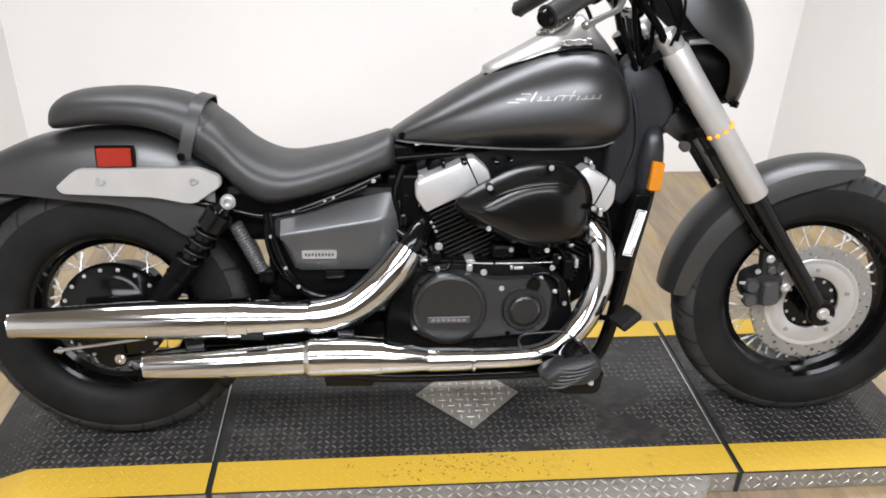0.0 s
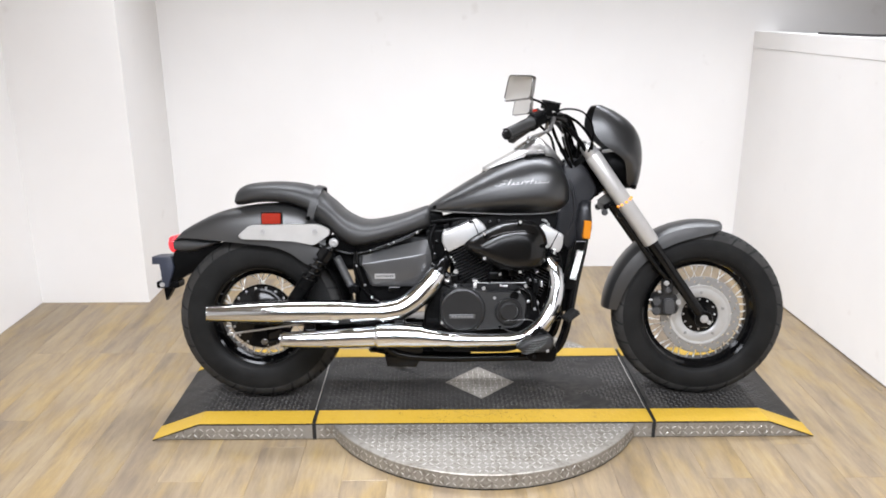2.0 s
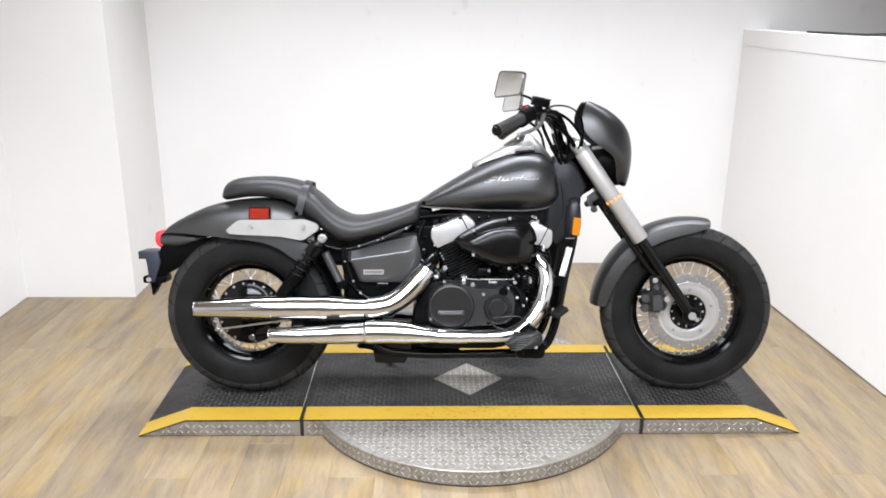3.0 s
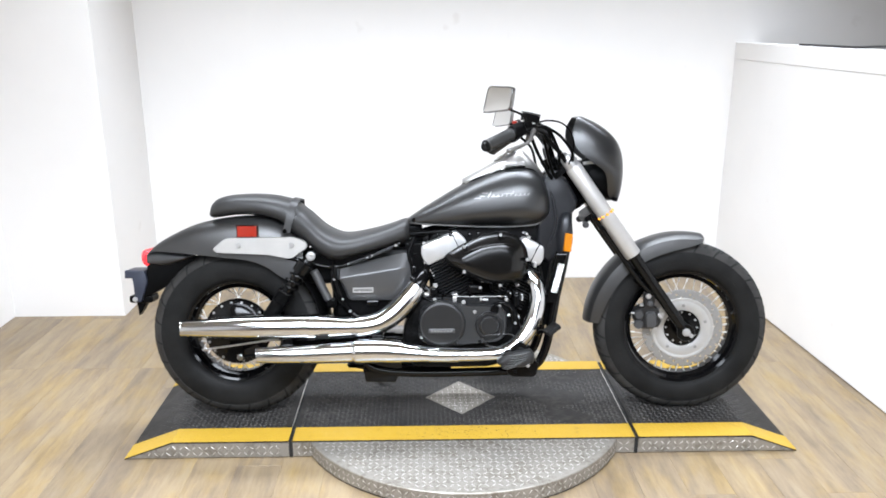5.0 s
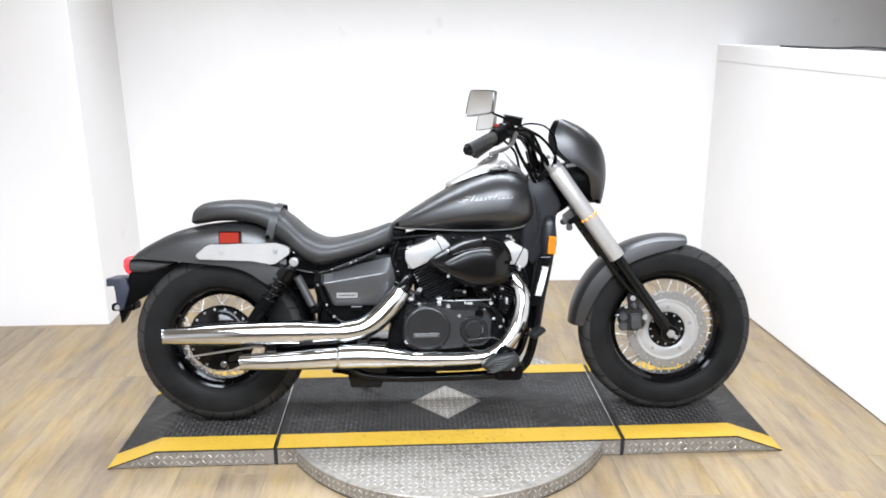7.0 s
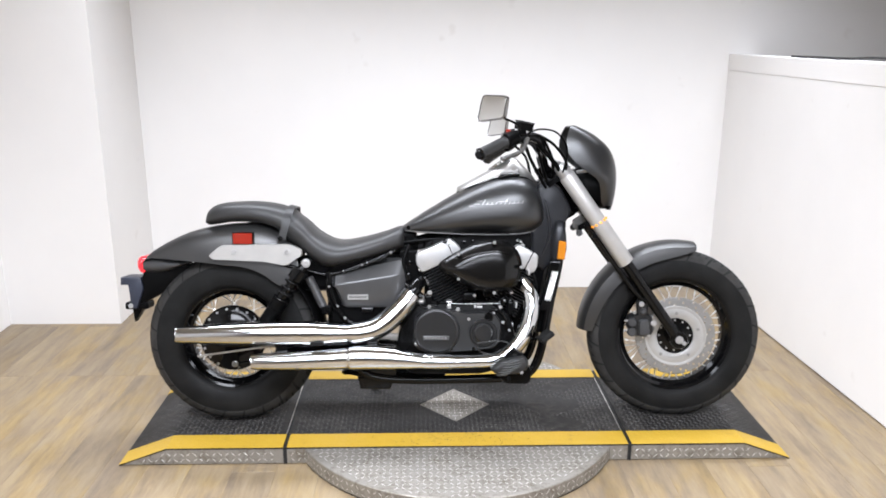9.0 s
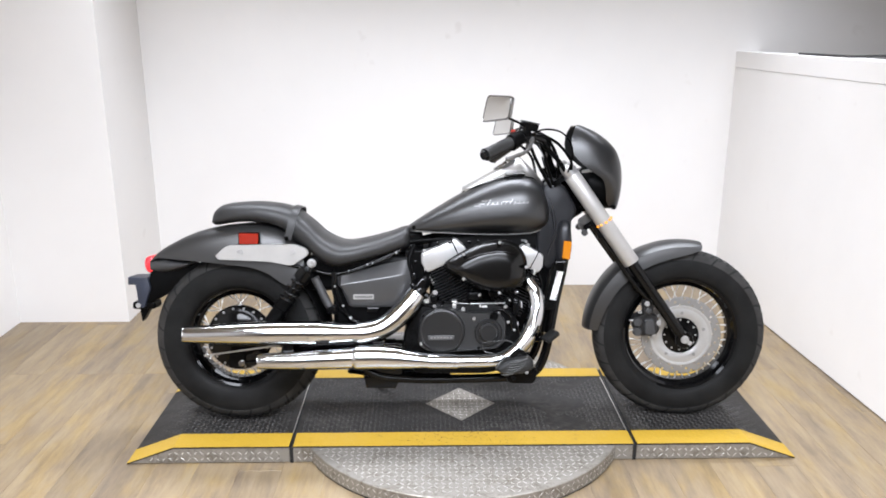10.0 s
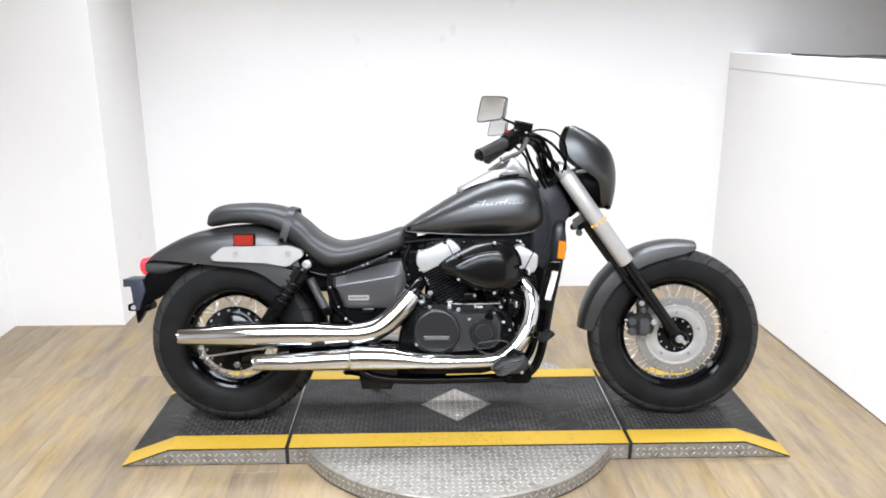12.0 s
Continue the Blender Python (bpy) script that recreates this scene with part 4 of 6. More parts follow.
# cables from the bar to the frame
for i, (pts, r) in enumerate([
    ([(0.235, -0.275, 1.05), (0.30, -0.22, 1.06), (0.345, -0.14, 1.0), (0.362, -0.095, 0.93), (0.352, -0.07, 0.872)], 0.0055),
    ([(0.225, -0.27, 1.048), (0.250, -0.20, 1.032), (0.276, -0.16, 0.976), (0.316, -0.12, 0.906), (0.345, -0.075, 0.862)], 0.0062),
    ([(0.285, -0.20, 1.045), (0.305, -0.15, 1.00), (0.316, -0.13, 0.96), (0.338, -0.10, 0.90), (0.355, -0.07, 0.868)], 0.0058),
    ([(0.268, -0.22, 1.060), (0.318, -0.17, 1.012), (0.362, -0.135, 0.966), (0.388, -0.115, 0.930)], 0.0085),
    ([(0.300, -0.21, 1.062), (0.355, -0.17, 1.030), (0.400, -0.145, 0.975), (0.404, -0.13, 0.94)], 0.0055),
    ([(0.25, -0.27, 1.065), (0.30, -0.24, 1.082), (0.36, -0.20, 1.072), (0.398, -0.17, 1.03), (0.404, -0.155, 0.98), (0.392, -0.135, 0.93)], 0.0032),
    ([(0.24, 0.27, 1.05), (0.32, 0.22, 1.07), (0.37, 0.13, 1.0), (0.38, 0.09, 0.92), (0.35, 0.07, 0.83)], 0.0055),
    ([(0.22, 0.28, 1.04), (0.28, 0.22, 0.98), (0.30, 0.15, 0.90), (0.33, 0.09, 0.84)], 0.0055),
]):
    part("control_cable", sweep(pts, r, 8, 8), PLASTIC, bike, m=STEER, crease=60)
for s in (-1, 1):
    part("horn_cap", dome(circle(0.462, 0.708, 0.012, 18), [(s * 0.085, 1), (s * 0.10, 1), (s * 0.104, 0.7)]), COVER_GREY, bike, m=STEER, crease=40)

# ---- fuel tank ----
tank_top = [(-0.200, 0.722), (-0.165, 0.746), (-0.10, 0.787), (0.0, 0.846), (0.09, 0.890), (0.18, 0.918), (0.25, 0.914), (0.300, 0.882), (0.326, 0.818), (0.333, 0.770)]
tank_bot = [(-0.200, 0.704), (-0.1, 0.698), (0.1, 0.690), (0.25, 0.694), (0.300, 0.708), (0.333, 0.742)]
tank_half = [(-0.200, 0.040), (-0.17, 0.062), (-0.10, 0.092), (0.0, 0.122), (0.10, 0.143), (0.20, 0.150), (0.27, 0.140), (0.308, 0.118), (0.324, 0.090), (0.333, 0.045)]
TANK_P, TANK_MID = 2.35, 0.36


def tank_side(x, z):
    """The tank's right-hand surface at x, z."""
    zt, zb, hw = interp(tank_top, x), interp(tank_bot, x), interp(tank_half, x)
    zc = zb + (zt - zb) * TANK_MID
    s = (z - zc) / (zt - zc if z > zc else zc - zb)
    s = max(-0.999, min(0.999, s))
    return -hw * (1 - abs(s) ** TANK_P) ** (1 / TANK_P)


tank = part("fuel_tank", body(-0.200, 0.333, tank_top, tank_bot, tank_half, TANK_P, 40, 48, TANK_MID), SATIN, bike, "satin black teardrop fuel tank", crease=70)
# seam lip under the tank
part("tank_seam", loft([[(x, y + dy, interp(tank_bot, x) + 0.008 + dz) for dy, dz in ((-0.0026, -0.002), (0.003, -0.002), (0.003, 0.002), (-0.0026, 0.002))]
     for x, y in [(-0.185 + 0.48 * k / 24, tank_side(-0.185 + 0.48 * k / 24, interp(tank_bot, -0.185 + 0.48 * k / 24) + 0.012)) for k in range(25)]]), LEVER, tank)
bolt(tank, -0.172, tank_side(-0.172, 0.722) - 0.001, 0.722, 0.006, GLOSS, "tank_bolt")

ORNAMENT = plain("shaded_ornament_chrome", (0.26, 0.255, 0.25), 0.38, 1.0, 0.2, 60.0, 300.0, 0.05)
# silver console along the top of the tank
con_top = [(0.010, 0.866), (0.06, 0.893), (0.12, 0.925), (0.18, 0.958), (0.212, 0.976), (0.226, 0.976), (0.25, 0.955), (0.285, 0.918), (0.315, 0.880)]
con_half = [(0.010, 0.022), (0.022, 0.038), (0.06, 0.055), (0.12, 0.066), (0.19, 0.072), (0.24, 0.066), (0.28, 0.046), (0.312, 0.022)]
rings = []
for i in range(29):
    x = 0.010 + 0.302 * i / 28
    zt, hw = interp(con_top, x), interp(con_half, x)
    base = [interp(tank_top, x) - 0.002]
    r = []
    for k in range(17):
        t = -1 + 2 * k / 16
        y = hw * t
        zc = interp(tank_top, x)
        hwt = max(interp(tank_half, x), 0.03)
        zside = zc - (zc - interp(tank_bot, x)) * 0.64 * (1 - (1 - min(0.98, abs(y) / hwt) ** TANK_P) ** (1 / TANK_P))
        lift = (zt - zc) * max(0.0, 1 - abs(t) ** 2.4)
        r.append((x, y, zside + 0.004 + lift))
    r += [(x, hw, r[-1][2] - 0.012), (x, -hw, r[0][2] - 0.012)]
    rings.append(r)
console = part("tank_console", loft(rings), CONSOLE, tank, "satin silver console along the tank top", crease=50)
lip = []
for i in range(13):
    x = 0.010 + 0.302 * i / 12
    k = min(28, round(28 * i / 12))
    lip.append((x, rings[k][0][1] * 1.02, rings[k][0][2] - 0.003))
for s in (-1, 1):
    part("console_gasket", tube([(x, -s * y, z) for x, y, z in lip], 0.0028, 6), PLASTIC, tank)
    # ornate chrome badge on the shoulder
    for k in range(6):
        u = k / 5
        x = 0.170 + 0.056 * u
        y = s * (interp(con_half, x) + 0.006)
        z = 0.920 + 0.004 * u
        bm = new_box(-0.0070, 0.0070, -0.006, 0.006, -0.0062 - 0.0016 * (k % 2), 0.0062 + 0.0022 * (k % 2), bevel=0.003)
        part("chrome_ornament", bm, ORNAMENT, tank, "small ornate chrome shoulder badge", m=Matrix.Translation((x, y, z)) @ pose(0, 0, 0, s * 28, -12 + 9 * (k % 3), 0))
    part("ornament_base", sweep([(0.160, s * (interp(con_half, 0.160) + 0.007), 0.906), (0.196, s * (interp(con_half, 0.196) + 0.009), 0.914), (0.234, s * (interp(con_half, 0.234) + 0.009), 0.916)], 0.005, 6, 8), GLOSS, tank, crease=60)
# speedometer in its beaded bezel, sunk into the console
gauge = part("speedometer", revolve([(0.0, -0.006), (0.044, -0.006), (0.048, 0.000), (0.048, 0.004), (0.045, 0.007), (0.041, 0.005), (0.0, 0.005)], 40), CHROME, tank, "round speedometer with a beaded chrome bezel", m=pose(0.172, 0, 0.959, 0, -32, 0) @ pose(0, 0, 0, 90, 0, 0), crease=30)
part("gauge_face", revolve([(0.0, 0.0052), (0.039, 0.0052), (0.039, 0.0060), (0.0, 0.0060)], 32), GROOVE, gauge)
bead = mesh_of("bezel_bead", new_box(-0.0018, 0.0018, -0.001, 0.007, -0.003, 0.003, bevel=0.0012), DARKCHROME)
for k in range(30):
    o = new("bezel_bead", bead)
    a = 2 * math.pi * k / 30
    o.matrix_basis = Matrix.Rotation(a, 4, "Y") @ Matrix.Translation((0.0478, 0, 0))
    o.parent = gauge
# slanted thin strokes of the emblem, following the flank
bm = bmesh.new()
# (start, end) of each stroke in x and z, and its thickness
strokes = [(0.046, 0.8030, 0.070, 0.8036, 0.0024), (0.064, 0.8100, 0.084, 0.8106, 0.0030), (0.074, 0.8210, 0.094, 0.8216, 0.0024)]
for k in range(10):
    u = 0.094 + 0.0158 * k
    tall = 0.020 if k in (0, 5) else 0.0095
    strokes.append((u, 0.8070 + 0.0006 * k, u + tall * 0.62, 0.8070 + 0.0006 * k + tall, 0.0022 if k % 3 else 0.0034))
strokes += [(0.106, 0.8088, 0.136, 0.8098, 0.0020), (0.150, 0.8194, 0.186, 0.8206, 0.0020), (0.196, 0.8132, 0.240, 0.8148, 0.0020)]
for xa, za, xb, zb, th in strokes:
    dx, dz = xb - xa, zb - za
    ln = math.hypot(dx, dz)
    nx, nz = -dz / ln * th / 2, dx / ln * th / 2
    cols = []
    for k in range(4):
        x, z = xa + dx * k / 3, za + dz * k / 3
        cols.append([bm.verts.new((x + e * nx, tank_side(x + e * nx, z + e * nz) - 0.0010, z + e * nz)) for e in (-1, 1)])
    for c0, c1 in zip(cols, cols[1:]):
        bm.faces.new((c0[0], c1[0], c1[1], c0[1]))
part("tank_lettering", thicken(bm, 0.0006), LETTER, tank, "silver slanted emblem of thin plain strokes")

# ---- seat, strap, rear mudguard ----
seat_top = [(-0.615, 0.790), (-0.560, 0.758), (-0.500, 0.704), (-0.430, 0.674), (-0.345, 0.684), (-0.260, 0.706), (-0.200, 0.726), (-0.188, 0.720)]
seat_bot = [(-0.615, 0.672), (-0.560, 0.635), (-0.520, 0.596), (-0.465, 0.574), (-0.400, 0.586), (-0.300, 0.610), (-0.200, 0.640), (-0.188, 0.650)]
seat_half = [(-0.615, 0.108), (-0.56, 0.125), (-0.48, 0.150), (-0.40, 0.152), (-0.30, 0.128), (-0.22, 0.098), (-0.198, 0.085), (-0.188, 0.06)]
seat = part("seat", body(-0.615, -0.188, seat_top, seat_bot, seat_half, 2.45, 40, 48, 0.45), VINYL, bike, "black vinyl rider saddle", crease=70)
pil_top = [(-0.918, 0.756), (-0.906, 0.788), (-0.870, 0.809), (-0.80, 0.818), (-0.72, 0.818), (-0.65, 0.808), (-0.60, 0.790), (-0.575, 0.770)]
pil_bot = [(-0.918, 0.738), (-0.906, 0.731), (-0.82, 0.742), (-0.726, 0.738), (-0.661, 0.718), (-0.60, 0.676), (-0.575, 0.65)]
pil_half = [(-0.918, 0.045), (-0.906, 0.070), (-0.86, 0.092), (-0.75, 0.106), (-0.62, 0.110), (-0.575, 0.114)]
part("pillion_seat", body(-0.918, -0.575, pil_top, pil_bot, pil_half, 2.5, 36, 48, 0.4), VINYL, bike, "black vinyl pillion pad", crease=70)
# strap across the saddle
ring = []
for i in range(25):
    a = math.pi * i / 24
    c, s = sgn_pow(math.cos(a), 2 / 3.0), sgn_pow(math.sin(a), 2 / 3.0)
    y = -0.119 * c
    z = 0.690 + 0.118 * s
    x = -0.628 + 0.030 * s
    ring.append((x, y, z))
bm = bmesh.new()
rows = [[bm.verts.new((x - 0.013, y, z - 0.003)), bm.verts.new((x + 0.013, y, z - 0.010))] for x, y, z in ring]
for a, b in zip(rows, rows[1:]):
    bm.faces.new((a[0], a[1], b[1], b[0]))
part("seat_strap", thicken(bm, 0.004), VINYL, bike, "black grab strap over the saddle", crease=50)
bolt(bike, -0.632, -0.122, 0.688, 0.006, GLOSS, "strap_stud")

fen_top = [(-1.150, 0.600), (-1.120, 0.632), (-1.070, 0.664), (-0.98, 0.706), (-0.90, 0.726), (-0.80, 0.738), (-0.70, 0.735), (-0.62, 0.700), (-0.575, 0.655)]
fen_bot = [(-1.150, 0.597), (-1.120, 0.612), (-0.99, 0.606), (-0.868, 0.594), (-0.76, 0.580), (-0.70, 0.556), (-0.65, 0.520), (-0.60, 0.500), (-0.575, 0.50)]
fen_half = [(-1.150, 0.050), (-1.12, 0.072), (-1.0, 0.100), (-0.85, 0.112), (-0.7, 0.112), (-0.56, 0.102)]
bm = bmesh.new()
rows = []
for i in range(33):
    x = -1.150 + 0.575 * i / 32
    zt, zb, hw = (interp(k, x) for k in (fen_top, fen_bot, fen_half))
    row = []
    for k in range(21):
        b = math.pi * k / 20
        row.append(bm.verts.new((x, -hw * sgn_pow(math.cos(b), 0.55), zb + (zt - zb) * sgn_pow(math.sin(b), 0.8))))
    rows.append(row)
for p, q in zip(rows, rows[1:]):
    for k in range(20):
        bm.faces.new((p[k], p[k + 1], q[k + 1], q[k]))
part("rear_mudguard", thicken(bm, 0.003), FENDER, bike, "matt black wide rear mudguard", crease=60)
# inner guard ahead of the tyre
part("inner_guard", polar_guard(-0.826, 0.312, 74, -4, lambda u: 0.345, lambda u: 0.088, lambda u: 0.03, 20, 9), PLASTIC, bike, "black inner mudguard", crease=50)
for s in (-1, 1):
    y = s * 0.113
    st = part("fender_strut", dome(round_outline([(-0.889, 0.626), (-0.845, 0.664), (-0.600, 0.667), (-0.556, 0.650), (-0.552, 0.628), (-0.606, 0.591), (-0.622, 0.590), (-0.690, 0.604), (-0.879, 0.613)], 0.014),
              [(y, 1), (y + s * 0.014, 1), (y + s * 0.018, 0.975)]), SILVER, bike, "silver cast mudguard strut", crease=35)
    for x in (-0.797, -0.608):
        bolt(st, x, y + s * 0.018, 0.639, 0.0085, STEEL, axis=s)
    bm = dome(round_outline([(-0.802, 0.706), (-0.733, 0.706), (-0.733, 0.668), (-0.802, 0.668)], 0.003), [(s * 0.108, 1), (s * 0.121, 1), (s * 0.123, 0.95)])
    rf = part("side_reflector", bm, RED, bike, "red side reflector", crease=30)
    part("reflector_frame", dome(round_outline([(-0.806, 0.710), (-0.729, 0.710), (-0.729, 0.664), (-0.806, 0.664)], 0.003), [(s * 0.106, 1), (s * 0.116, 1)]), PLASTIC, rf)

# ---- tail lamp and plate carrier ----
part("tail_lamp", dome(smooth_outline([(-1.172, 0.585), (-1.165, 0.612), (-1.142, 0.616), (-1.135, 0.585), (-1.142, 0.556), (-1.162, 0.560)], 4), [(-0.045, 0.8), (-0.04, 1), (0.04, 1), (0.045, 0.8)]), RED_LIT, bike, "red tail lamp", crease=50)
part("tail_housing", body(-1.150, -0.98, [(-1.15, 0.612), (-1.10, 0.616), (-1.04, 0.606), (-0.98, 0.598)], [(-1.15, 0.555), (-1.08, 0.556), (-1.02, 0.575), (-0.98, 0.592)], [(-1.15, 0.05), (-1.08, 0.075), (-0.98, 0.085)], 2.6, 14, 20), CALGREY, bike, "dark grey tail lamp housing", crease=60)
part("plate_bracket", prism([(-1.150, 0.565), (-1.075, 0.565), (-0.965, 0.592), (-1.020, 0.530), (-1.085, 0.480), (-1.140, 0.450), (-1.190, 0.430), (-1.165, 0.500)], -0.045, 0.045, bevel=0.006), PLASTIC, bike, "black tail bracket", crease=40)
pc = part("plate_carrier", prism([(-1.232, 0.540), (-1.160, 0.540), (-1.150, 0.500), (-1.175, 0.425), (-1.196, 0.425), (-1.202, 0.490), (-1.206, 0.512), (-1.232, 0.512)], -0.055, 0.055, bevel=0.004), BLUEBLK, bike, "dark plate carrier without a plate", crease=40)
part("plate_lamp", new_box(-1.225, -1.140, -0.04, 0.04, 0.418, 0.446, bevel=0.008), PLASTIC, pc)
part("reflector_tab", prism([(-1.205, 0.425), (-1.160, 0.430), (-1.185, 0.385), (-1.197, 0.368)], -0.02, 0.02, bevel=0.003), PLASTIC, pc)
bolt(pc, -1.196, -0.056, 0.435, 0.007, STEEL)

# ---- shocks, swingarm, springs ----
for s in (-1, 1):
    a, b = Vector((-0.536, s * 0.145, 0.602)), Vector((-0.712, s * 0.145, 0.352))
    d = (b - a)
    sh = part("shock_absorber", tube([a + d * 0.02, a + d * 0.10, a + d * 0.11, a + d * 0.24, a + d * 0.25, a + d * 0.62, a + d * 0.63, a + d * 1.0],
              [0.014, 0.020, 0.030, 0.030, 0.019, 0.019, 0.022, 0.016], 20), GLOSS, bike, "black rear shock absorber", crease=30)
    coil = []
    e1 = Vector((0, 1, 0))
    e2 = d.normalized().cross(e1)
    for k in range(91):
        u = k / 90
        w = 2 * math.pi * 4.2 * u
        coil.append(a + d * (0.24 + 0.34 * u) + (e1 * math.cos(w) + e2 * math.sin(w)) * 0.0265)
    part("coil_spring", tube(coil, 0.0042, 8), GLOSS, sh, crease=60)
    part("lower_shroud", tube([a + d * 0.52, a + d * 0.525, a + d * 0.535, a + d * 0.66, a + d * 0.665, a + d * 0.675, a + d * 0.93, a + d * 0.94], [0.02, 0.030, 0.027, 0.027, 0.0295, 0.027, 0.025, 0.02], 20), PLASTIC, sh, crease=30)
    bolt(sh, a.x, a.y + s * 0.016, a.z, 0.012, STEEL, "shock_nut", axis=s, h=0.012)
    bolt(sh, b.x, b.y + s * 0.016, b.z, 0.010, STEEL, "shock_nut", axis=s, h=0.010)
    part("swingarm", sweep([(-0.33, s * 0.10, 0.335), (-0.50, s * 0.115, 0.320), (-0.70, s * 0.115, 0.312), (-0.84, s * 0.115, 0.312)], [0.030, 0.026, 0.024, 0.026], 6, 14), GLOSS, bike, "gloss black swingarm", crease=60)
# brake rod, arm and return spring on the exhaust side
part("brake_rod", tube([(-0.935, -0.135, 0.262), (-0.55, -0.15, 0.318)], 0.0035, 8), STEEL, bike)
part("brake_arm", dome(round_outline([(-0.835, 0.30), (-0.80, 0.30), (-0.790, 0.215), (-0.825, 0.205), (-0.86, 0.225)], 0.012), [(-0.098, 1), (-0.112, 1)]), GLOSS, bike, crease=40)
bolt(bike, -0.806, -0.112, 0.228, 0.009, CHROME)
bolt(bike, -0.925, -0.13, 0.262, 0.006, CHROME)
part("torque_arm", sweep([(-0.80, -0.105, 0.225), (-0.68, -0.11, 0.245), (-0.52, -0.11, 0.28)], 0.008, 6, 8), GLOSS, bike, crease=60)
a, b = Vector((-0.530, -0.135, 0.548)), Vector((-0.478, -0.135, 0.440))
part("cover_tube", tube([a.lerp(b, k / 36) for k in range(37)], [0.0145 + (0.0012 if k % 2 else 0.0) - (0.003 if k in (0, 36) else 0) for k in range(37)], 18), CALGREY, bike, "ribbed grey spring cover", crease=30)
part("spring_hook", new_box(-0.486, -0.452, -0.142, -0.11, 0.412, 0.446, bevel=0.006), PLASTIC, bike)
bolt(bike, -0.466, -0.143, 0.426, 0.006, GLOSS)

# ---- frame ----
for s in (-1, 1):
    y = s * 0.105
    part("seat_rail", sweep([(-0.22, s * 0.09, 0.640), (-0.34, y, 0.590), (-0.46, y, 0.555), (-0.56, y, 0.575), (-0.66, y, 0.60)], 0.0078, 6, 12), GLOSS, bike, "gloss black frame tube", crease=60)
    part("side_tube", sweep([(-0.465, y, 0.565), (-0.455, y, 0.50), (-0.425, y, 0.42), (-0.37, y, 0.37), (-0.25, y, 0.36)], 0.012, 6, 12), GLOSS, bike, "gloss black frame tube", crease=60)
    part("down_tube", sweep([(0.395, s * 0.06, 0.80), (0.385, s * 0.085, 0.62), (0.350, s * 0.095, 0.45), (0.315, s * 0.095, 0.26), (0.275, s * 0.095, 0.185), (0.20, s * 0.095, 0.165), (-0.18, s * 0.095, 0.160), (-0.34, s * 0.095, 0.19), (-0.38, s * 0.095, 0.30)], 0.0165, 7, 14), GLOSS, bike, "gloss black frame tube", crease=60)
part("back_bone", sweep([(0.38, 0, 0.80), (0.2, 0, 0.74), (-0.05, 0, 0.68), (-0.3, 0, 0.62)], 0.03, 6, 14), GLOSS, bike, crease=60)
part("head_stock", tube([AX + UP * -0.09, AX + UP * 0.08], 0.036, 20), GLOSS, bike)
part("battery_box", new_box(-0.47, -0.17, -0.10, 0.10, 0.36, 0.62, bevel=0.02), PLASTIC, bike)
part("stand_bracket", prism([(-0.37, 0.185), (-0.355, 0.115), (-0.245, 0.112), (-0.225, 0.150), (-0.12, 0.152), (-0.12, 0.185)], -0.06, 0.10, bevel=0.008), GLOSS, bike, "black bracket under the frame", crease=40)
part("under_tray", prism([(-0.36, 0.24), (-0.31, 0.17), (-0.22, 0.16), (-0.20, 0.30), (-0.36, 0.30)], -0.10, 0.10, bevel=0.01), GLOSS, bike, crease=40)
rad = part("radiator", prism([(0.360, 0.66), (0.396, 0.66), (0.334, 0.33), (0.300, 0.33)], -0.082, 0.082, bevel=0.006), PLASTIC, bike, "black radiator between the frame tubes")
part("radiator_shroud", body(0.352, 0.408, [(0.352, 0.70), (0.360, 0.752), (0.385, 0.766), (0.402, 0.752), (0.408, 0.70)], [(0.352, 0.60), (0.365, 0.56), (0.39, 0.58), (0.408, 0.62)], [(0.352, 0.098), (0.368, 0.112), (0.39, 0.113), (0.402, 0.108), (0.408, 0.098)], 3.2, 12, 24), NECK, bike, "dark blue-grey radiator shroud", crease=50)
for s in (-1, 1):
    part("neck_cover", dome(round_outline([(0.296, 0.868), (0.335, 0.912), (0.39, 0.868), (0.432, 0.785), (0.408, 0.738), (0.372, 0.750), (0.366, 0.62), (0.328, 0.555), (0.282, 0.60), (0.280, 0.705), (0.318, 0.775)], 0.022), [(s * 0.03, 1), (s * 0.070, 1), (s * 0.082, 0.95), (s * 0.088, 0.82)]), NECK, bike, "dark blue-grey neck and radiator cover", crease=40)
    part("panel_ridge", sweep([(0.318, s * 0.082, 0.85), (0.338, s * 0.090, 0.78), (0.345, s * 0.090, 0.70), (0.318, s * 0.088, 0.62)], [0.003, 0.006, 0.006, 0.003], 6, 8), NECK, bike, crease=80)
    am = part("front_reflector", dome(round_outline([(0.376, 0.676), (0.404, 0.672), (0.398, 0.606), (0.370, 0.610)], 0.004), [(s * 0.104, 1), (s * 0.120, 1), (s * 0.123, 0.92)]), AMBER, bike, "amber side reflector", crease=30)
sticker = part("warning_label", prism([(0.352, 0.566), (0.374, 0.562), (0.348, 0.456), (0.326, 0.460)], -0.1185, -0.1175), WHITE_LABEL, bike, "white warning label with black corner marks")
for (xa, za), (xb, zb) in (((0.354, 0.563), (0.371, 0.560)), ((0.354, 0.563), (0.350, 0.545)), ((0.330, 0.463), (0.346, 0.460)), ((0.346, 0.460), (0.350, 0.478))):
    part("label_mark", tube([(xa, -0.1188, za), (xb, -0.1188, zb)], 0.0016, 4), INK, sticker)
